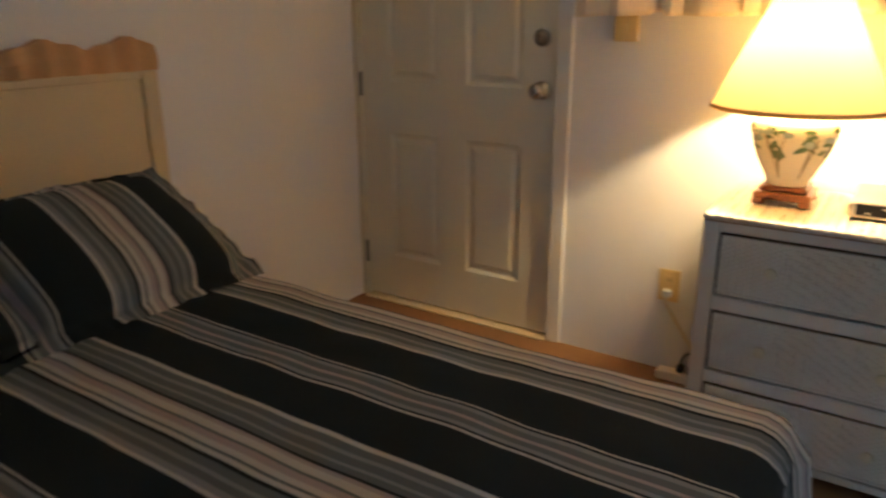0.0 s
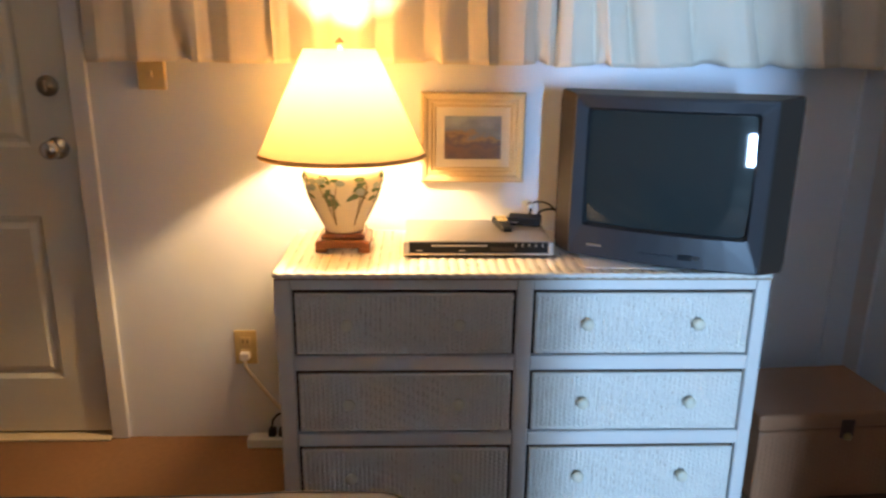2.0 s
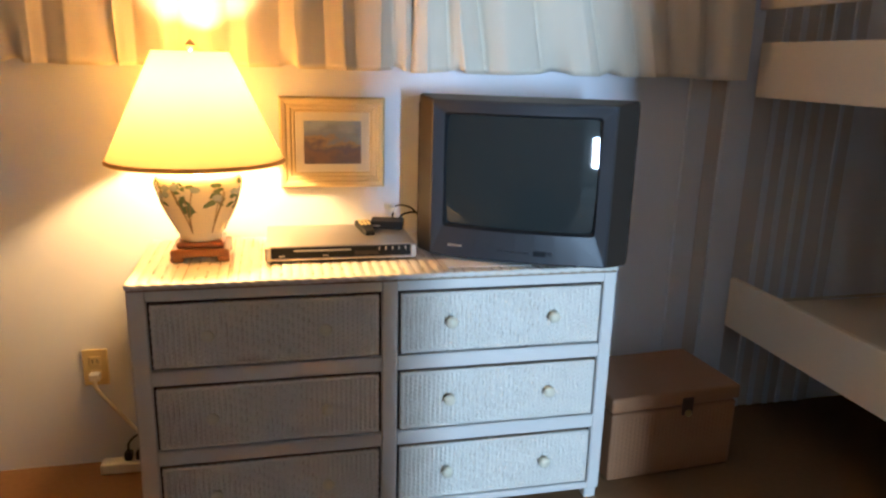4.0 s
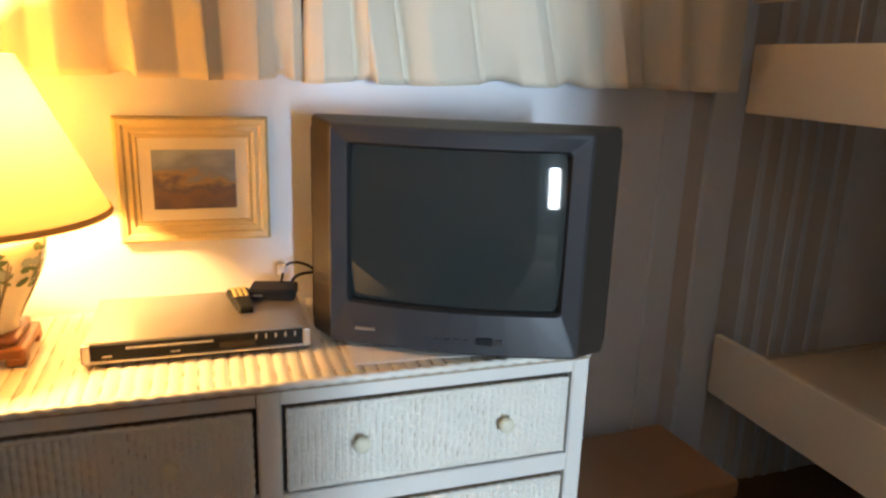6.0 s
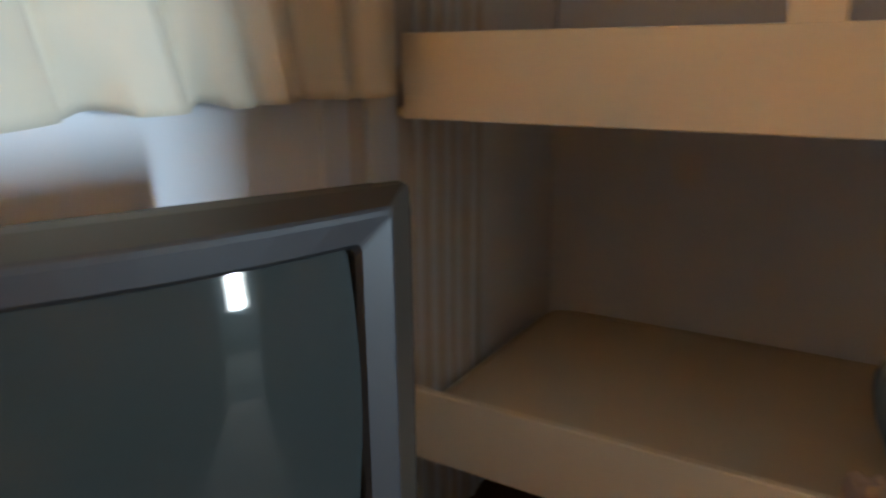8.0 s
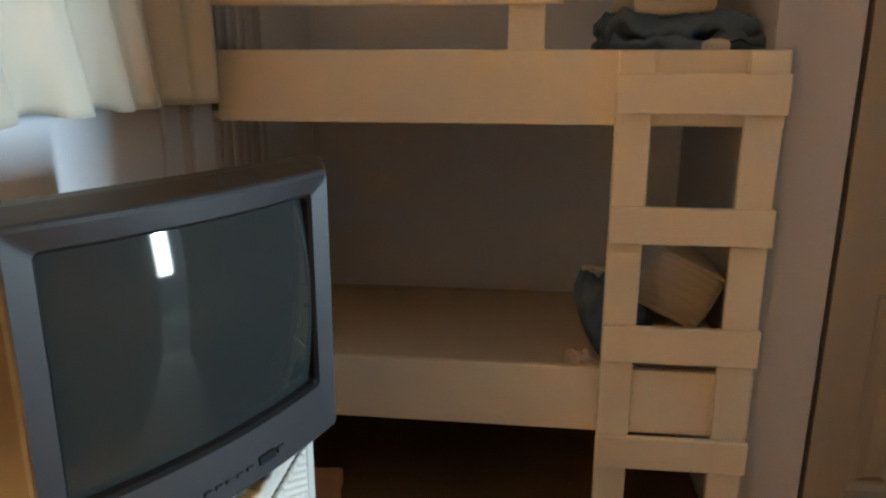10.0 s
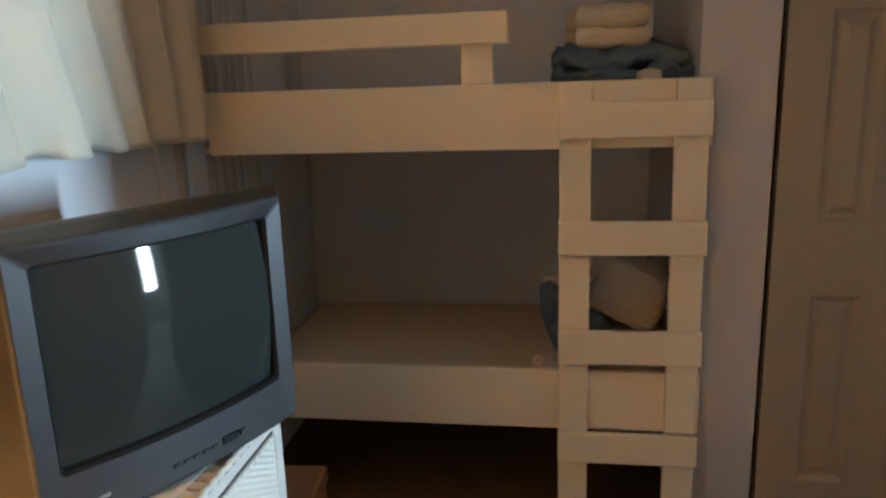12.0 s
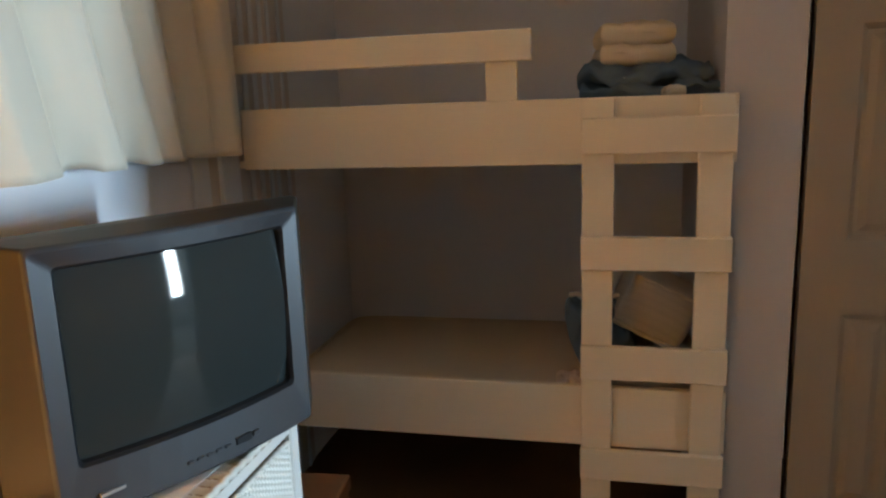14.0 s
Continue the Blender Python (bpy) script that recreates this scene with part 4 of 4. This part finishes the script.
def slumped_pillow():
    """A box pillow tipped over on its corner, with a pale corded seam round its front."""
    th = thing("pillow", pose(3.63, -1.241, 0.713, 26, 0, 0), "beige box pillow tipped over at the end of the lower bunk", "pillow", group="bunk pillows")
    bm = a_box(0.0, 0.26, -0.104, 0.104, -0.078, 0.078)
    bmesh.ops.subdivide_edges(bm, edges=bm.edges, cuts=9, use_grid_fill=True)
    layer = bm.loops.layers.uv.new("uv")
    for v in bm.verts:
        x, y, z = (v.co.x - 0.13) / 0.13, v.co.y / 0.104, v.co.z / 0.078
        full = [max(0.0, 1 - c * c) ** 0.5 for c in (x, y, z)]
        v.co.x += 0.014 * x * full[1] * full[2] + 0.006 * abs(y * z) ** 4
        v.co.y *= 1 - 0.07 * (x * z) ** 4
        v.co.z += 0.012 * z * full[0] * full[1] + 0.004 * noise.noise(v.co * 14)
    for f in bm.faces:
        f.smooth = True
        for lp in f.loops:
            lp[layer].uv = (lp.vert.co.y, lp.vert.co.z + lp.vert.co.x)
    part("cover", bm, M_PILLOW_BEIGE, th)
    for z in (-0.076, 0.076):
        seam = [(0.002 + 0.003 * math.sin(k), -0.100 + 0.20 * k / 20, z) for k in range(21)]
        part("piping", tube(seam, 0.010 if z < 0 else 0.005, 7), M_BLANKET, th, "pale corded seam")


slumped_pillow()
solo("pillow", cushion(0.30, 0.27, 0.15, puff=0.008, seed=8), M_BLANKET, "pale pillow lying flat under the box pillow", "pillow", m=pose(3.74, -1.235, 0.441), group="bunk pillows")


def bundle(name, w, d, h, material, m, label, seed):
    """A loosely rolled quilt: a fat roll with soft creases and a turned-out end."""
    th = thing(name, m, label, "quilt")

    def fn(u, v):
        a = 2 * math.pi * u
        t = v - 0.5
        k = (1 - abs(2 * t) ** 5) ** 0.5 if abs(t) < 0.5 else 0.0
        crease = 1 - 0.20 * abs(math.sin(a * 2 + v * 6)) - 0.12 * abs(math.sin(a * 6 - v * 11)) + 0.34 * noise.noise(Vector((math.cos(a) * 1.8, math.sin(a) * 1.8, v * 4.0 + seed)))
        x, z = w / 2 * k * crease * math.cos(a), h / 2 + h / 2 * k * crease * math.sin(a)
        z = max(0.0, z)
        return (x, t * d - 0.09 * max(0.0, 1 - z / h) ** 1.5, z)
    part("roll", sheet(fn, 72, 48), material, th)
    hem = [(-w * (0.30 + 0.10 * math.sin(math.pi * k / 20)), d * (0.05 - 0.55 * k / 20), h * (0.12 + 0.30 * k / 20) + 0.006 * math.sin(k * 1.3)) for k in range(21)]
    part("hem", tube(hem, 0.012, 7), M_BLANKET, th, "pale quilt lining turned out at the edge")
    tip = [(-w * 0.05, d * (0.35 - 0.75 * k / 16), h * 0.955 + 0.004 * math.sin(k * 0.8)) for k in range(17)]
    part("hem", tube(tip, 0.007, 7), M_BLANKET, th)
    return th


bundle("quilt", 0.24, 0.20, 0.32, M_QUILT, pose(3.70, -1.055, 0.441, 0, 0, 8), "rolled blue-grey quilt on the lower bunk", 5)

solo("cloth", cushion(0.12, 0.085, 0.075, puff=0.01, seed=11, dent=0.014), mat("pink_cloth", (0.66, 0.50, 0.42), 0.95, 0.1, 12, 300, 0.6, 0.0015), "pale pink cloth bundled beside the quilt", "cloth", m=pose(3.60, -1.0, 0.440, 0, 0, 10))

# ---- bed ----
bed = thing("bed", pose(0.06, -1.12, 0), "made single bed with dark striped bedspread", "bed")
BL, BWD, BH = 1.88, 0.97, 0.575


def spread(u, v):
    """Bedspread over the mattress: u from head to foot and down the end, v across with drops on both sides."""
    drop, R = 0.42, 0.07
    lu, lv = BL + drop, BWD + 2 * drop
    a, b = u * lu, v * lv - drop

    def fold(s, edge):
        # distance beyond the edge becomes a rounded drop
        if s <= edge - R:
            return s, 0.0
        k = (s - (edge - R)) / (R * math.pi / 2)
        if k < 1:
            return edge - R + R * math.sin(k * math.pi / 2), R * (1 - math.cos(k * math.pi / 2))
        return edge + 0.02 * min(1, (k - 1)), R + (s - (edge - R) - R * math.pi / 2)
    x, dz1 = fold(a, BL)
    if b < BWD / 2:
        yy, dz2 = fold(BWD / 2 - b, BWD / 2)
        y = BWD / 2 - yy
    else:
        yy, dz2 = fold(b - BWD / 2, BWD / 2)
        y = BWD / 2 + yy
    dz = max(dz1, dz2)
    if dz1 > 0 and dz2 > 0:
        dz = min(0.5, math.hypot(dz1, dz2))
        pull = min(1.0, min(dz1, dz2) / 0.25)
        x -= 0.06 * pull
        y += (0.06 if y < BWD / 2 else -0.06) * pull
    w = 0.006 * noise.noise(Vector((x * 3.2, y * 5.0, 0.2))) + 0.004 * noise.noise(Vector((x * 9, y * 13, 2.0)))
    if dz > 0.05:
        x += (0.012 * math.sin(y * 26) + 0.01 * noise.noise(Vector((y * 9, dz * 4, 3)))) * (dz1 > 0.05)
        y += (0.010 * math.sin(x * 22) * (-1 if y < BWD / 2 else 1)) * (dz2 > 0.05)
    return (x, -y, max(0.10, BH + w - dz))


part("bedspread", sheet(spread, 96, 110, uv=lambda a, b: (a * 2.32, b * (BWD + 0.84) - 0.39)), M_BEDSPREAD, bed, "dark and cream striped woven bedspread")
part("mattress", a_box(0.01, BL - 0.05, -BWD + 0.05, -0.05, 0.28, BH - 0.03, bevel=0.05, seg=3), M_MATTRESS, bed)
part("box_spring", a_box(0.01, BL - 0.05, -BWD + 0.05, -0.05, 0.12, 0.275, bevel=0.01), M_MATTRESS, bed)
for x in (0.12, BL - 0.15):
    for y in (-0.15, -BWD + 0.15):
        part("leg", lathe([(0.02, 0.0), (0.025, 0.02), (0.022, 0.125)], 14, x, y), M_BLACKPL, bed)

hb = thing("headboard", pose(0.002, -1.12, 0), "cream headboard with a scalloped orange-brown carved top", "headboard")


pan = bmesh.new()
box(pan, 0.010, 0.034, -1.09, 0.12, 0.10, 1.075)
part("panel", pan, M_HEAD, hb, "woven cream headboard panel")
for y0, y1 in ((0.085, 0.14), (-1.11, -1.055)):
    part("post", a_box(0.004, 0.045, y0, y1, 0.0, 1.068, bevel=0.006, seg=2), M_HEAD, hb)
car = bmesh.new()
N = 120
rows_ = []
for k in range(N + 1):
    y = 0.14 - 1.25 * k / N
    zt = 1.152 - 0.014 * math.cos((0.19 - y) * 2 * math.pi / 0.25) + 0.004 * math.cos((0.14 - y) * 2 * math.pi / 0.083)
    zt -= 0.012 * max(0, 1 - k / 3) + 0.012 * max(0, 1 - (N - k) / 3)
    d = 0.044 + 0.006 * math.cos((0.14 - y) * 2 * math.pi / 0.083)
    rows_.append([car.verts.new(p) for p in ((0.004, y, 1.07), (d, y, 1.07), (d + 0.004, y, (1.07 + zt) / 2), (d - 0.006, y, zt), (0.004, y, zt))])
for a, b in zip(rows_, rows_[1:]):
    for i in range(5):
        car.faces.new((a[i], a[(i + 1) % 5], b[(i + 1) % 5], b[i]))
car.faces.new(rows_[0][::-1])
car.faces.new(rows_[-1])
part("carved_rail", car, M_HEADTOP, hb, "orange-brown carved scalloped rail")
part("rail", a_box(0.006, 0.042, -1.055, 0.085, 1.045, 1.07, bevel=0.004), M_HEAD, hb)


def sham(m, label, seed):
    """A plump pillow in a striped sham with a flat flange, lying in its own plane: x up, y along."""
    W, D, F = 0.40, 0.54, 0.045

    def pos(u, v, s):
        x, y = (u - 0.5) * (W + 2 * F), (v - 0.5) * (D + 2 * F)
        ix, iy = max(0.0, 1 - (abs(x) / (W / 2)) ** 2.6), max(0.0, 1 - (abs(y) / (D / 2)) ** 2.6)
        z = 0.085 * (ix * iy) ** 0.42 * s
        wv = 0.008 * noise.noise(Vector((x * 9, y * 9, seed))) + (0.012 * noise.noise(Vector((x * 22, y * 22, seed + 3))) if ix * iy == 0 else 0)
        return (x, y, z + wv + 0.002 * s)
    uv = lambda a, b: (a * 0.49, (1 - b) * 0.63 - 0.195)
    bm = sheet(lambda u, v: pos(u, v, 1), 40, 56, uv=uv)
    b2 = sheet(lambda u, v: pos(u, v, -1), 40, 56, uv=uv)
    tmp = bpy.data.meshes.new("tmp")
    b2.to_mesh(tmp)
    bm.from_mesh(tmp)
    b2.free()
    bpy.data.meshes.remove(tmp)
    bmesh.ops.remove_doubles(bm, verts=bm.verts, dist=0.0042)
    for f in bm.faces:
        f.smooth = True
    return solo("pillow", bm, M_PILLOW, label, "pillow", m=m, group="bed pillows")


sham(pose(0.41, -1.455, 0.695, 0, 28, 0), "plump pillow in a dark striped sham leaning on the headboard", 1)
sham(pose(0.42, -2.0, 0.69, 0, 28, 2), "second plump pillow in a dark striped sham", 6)
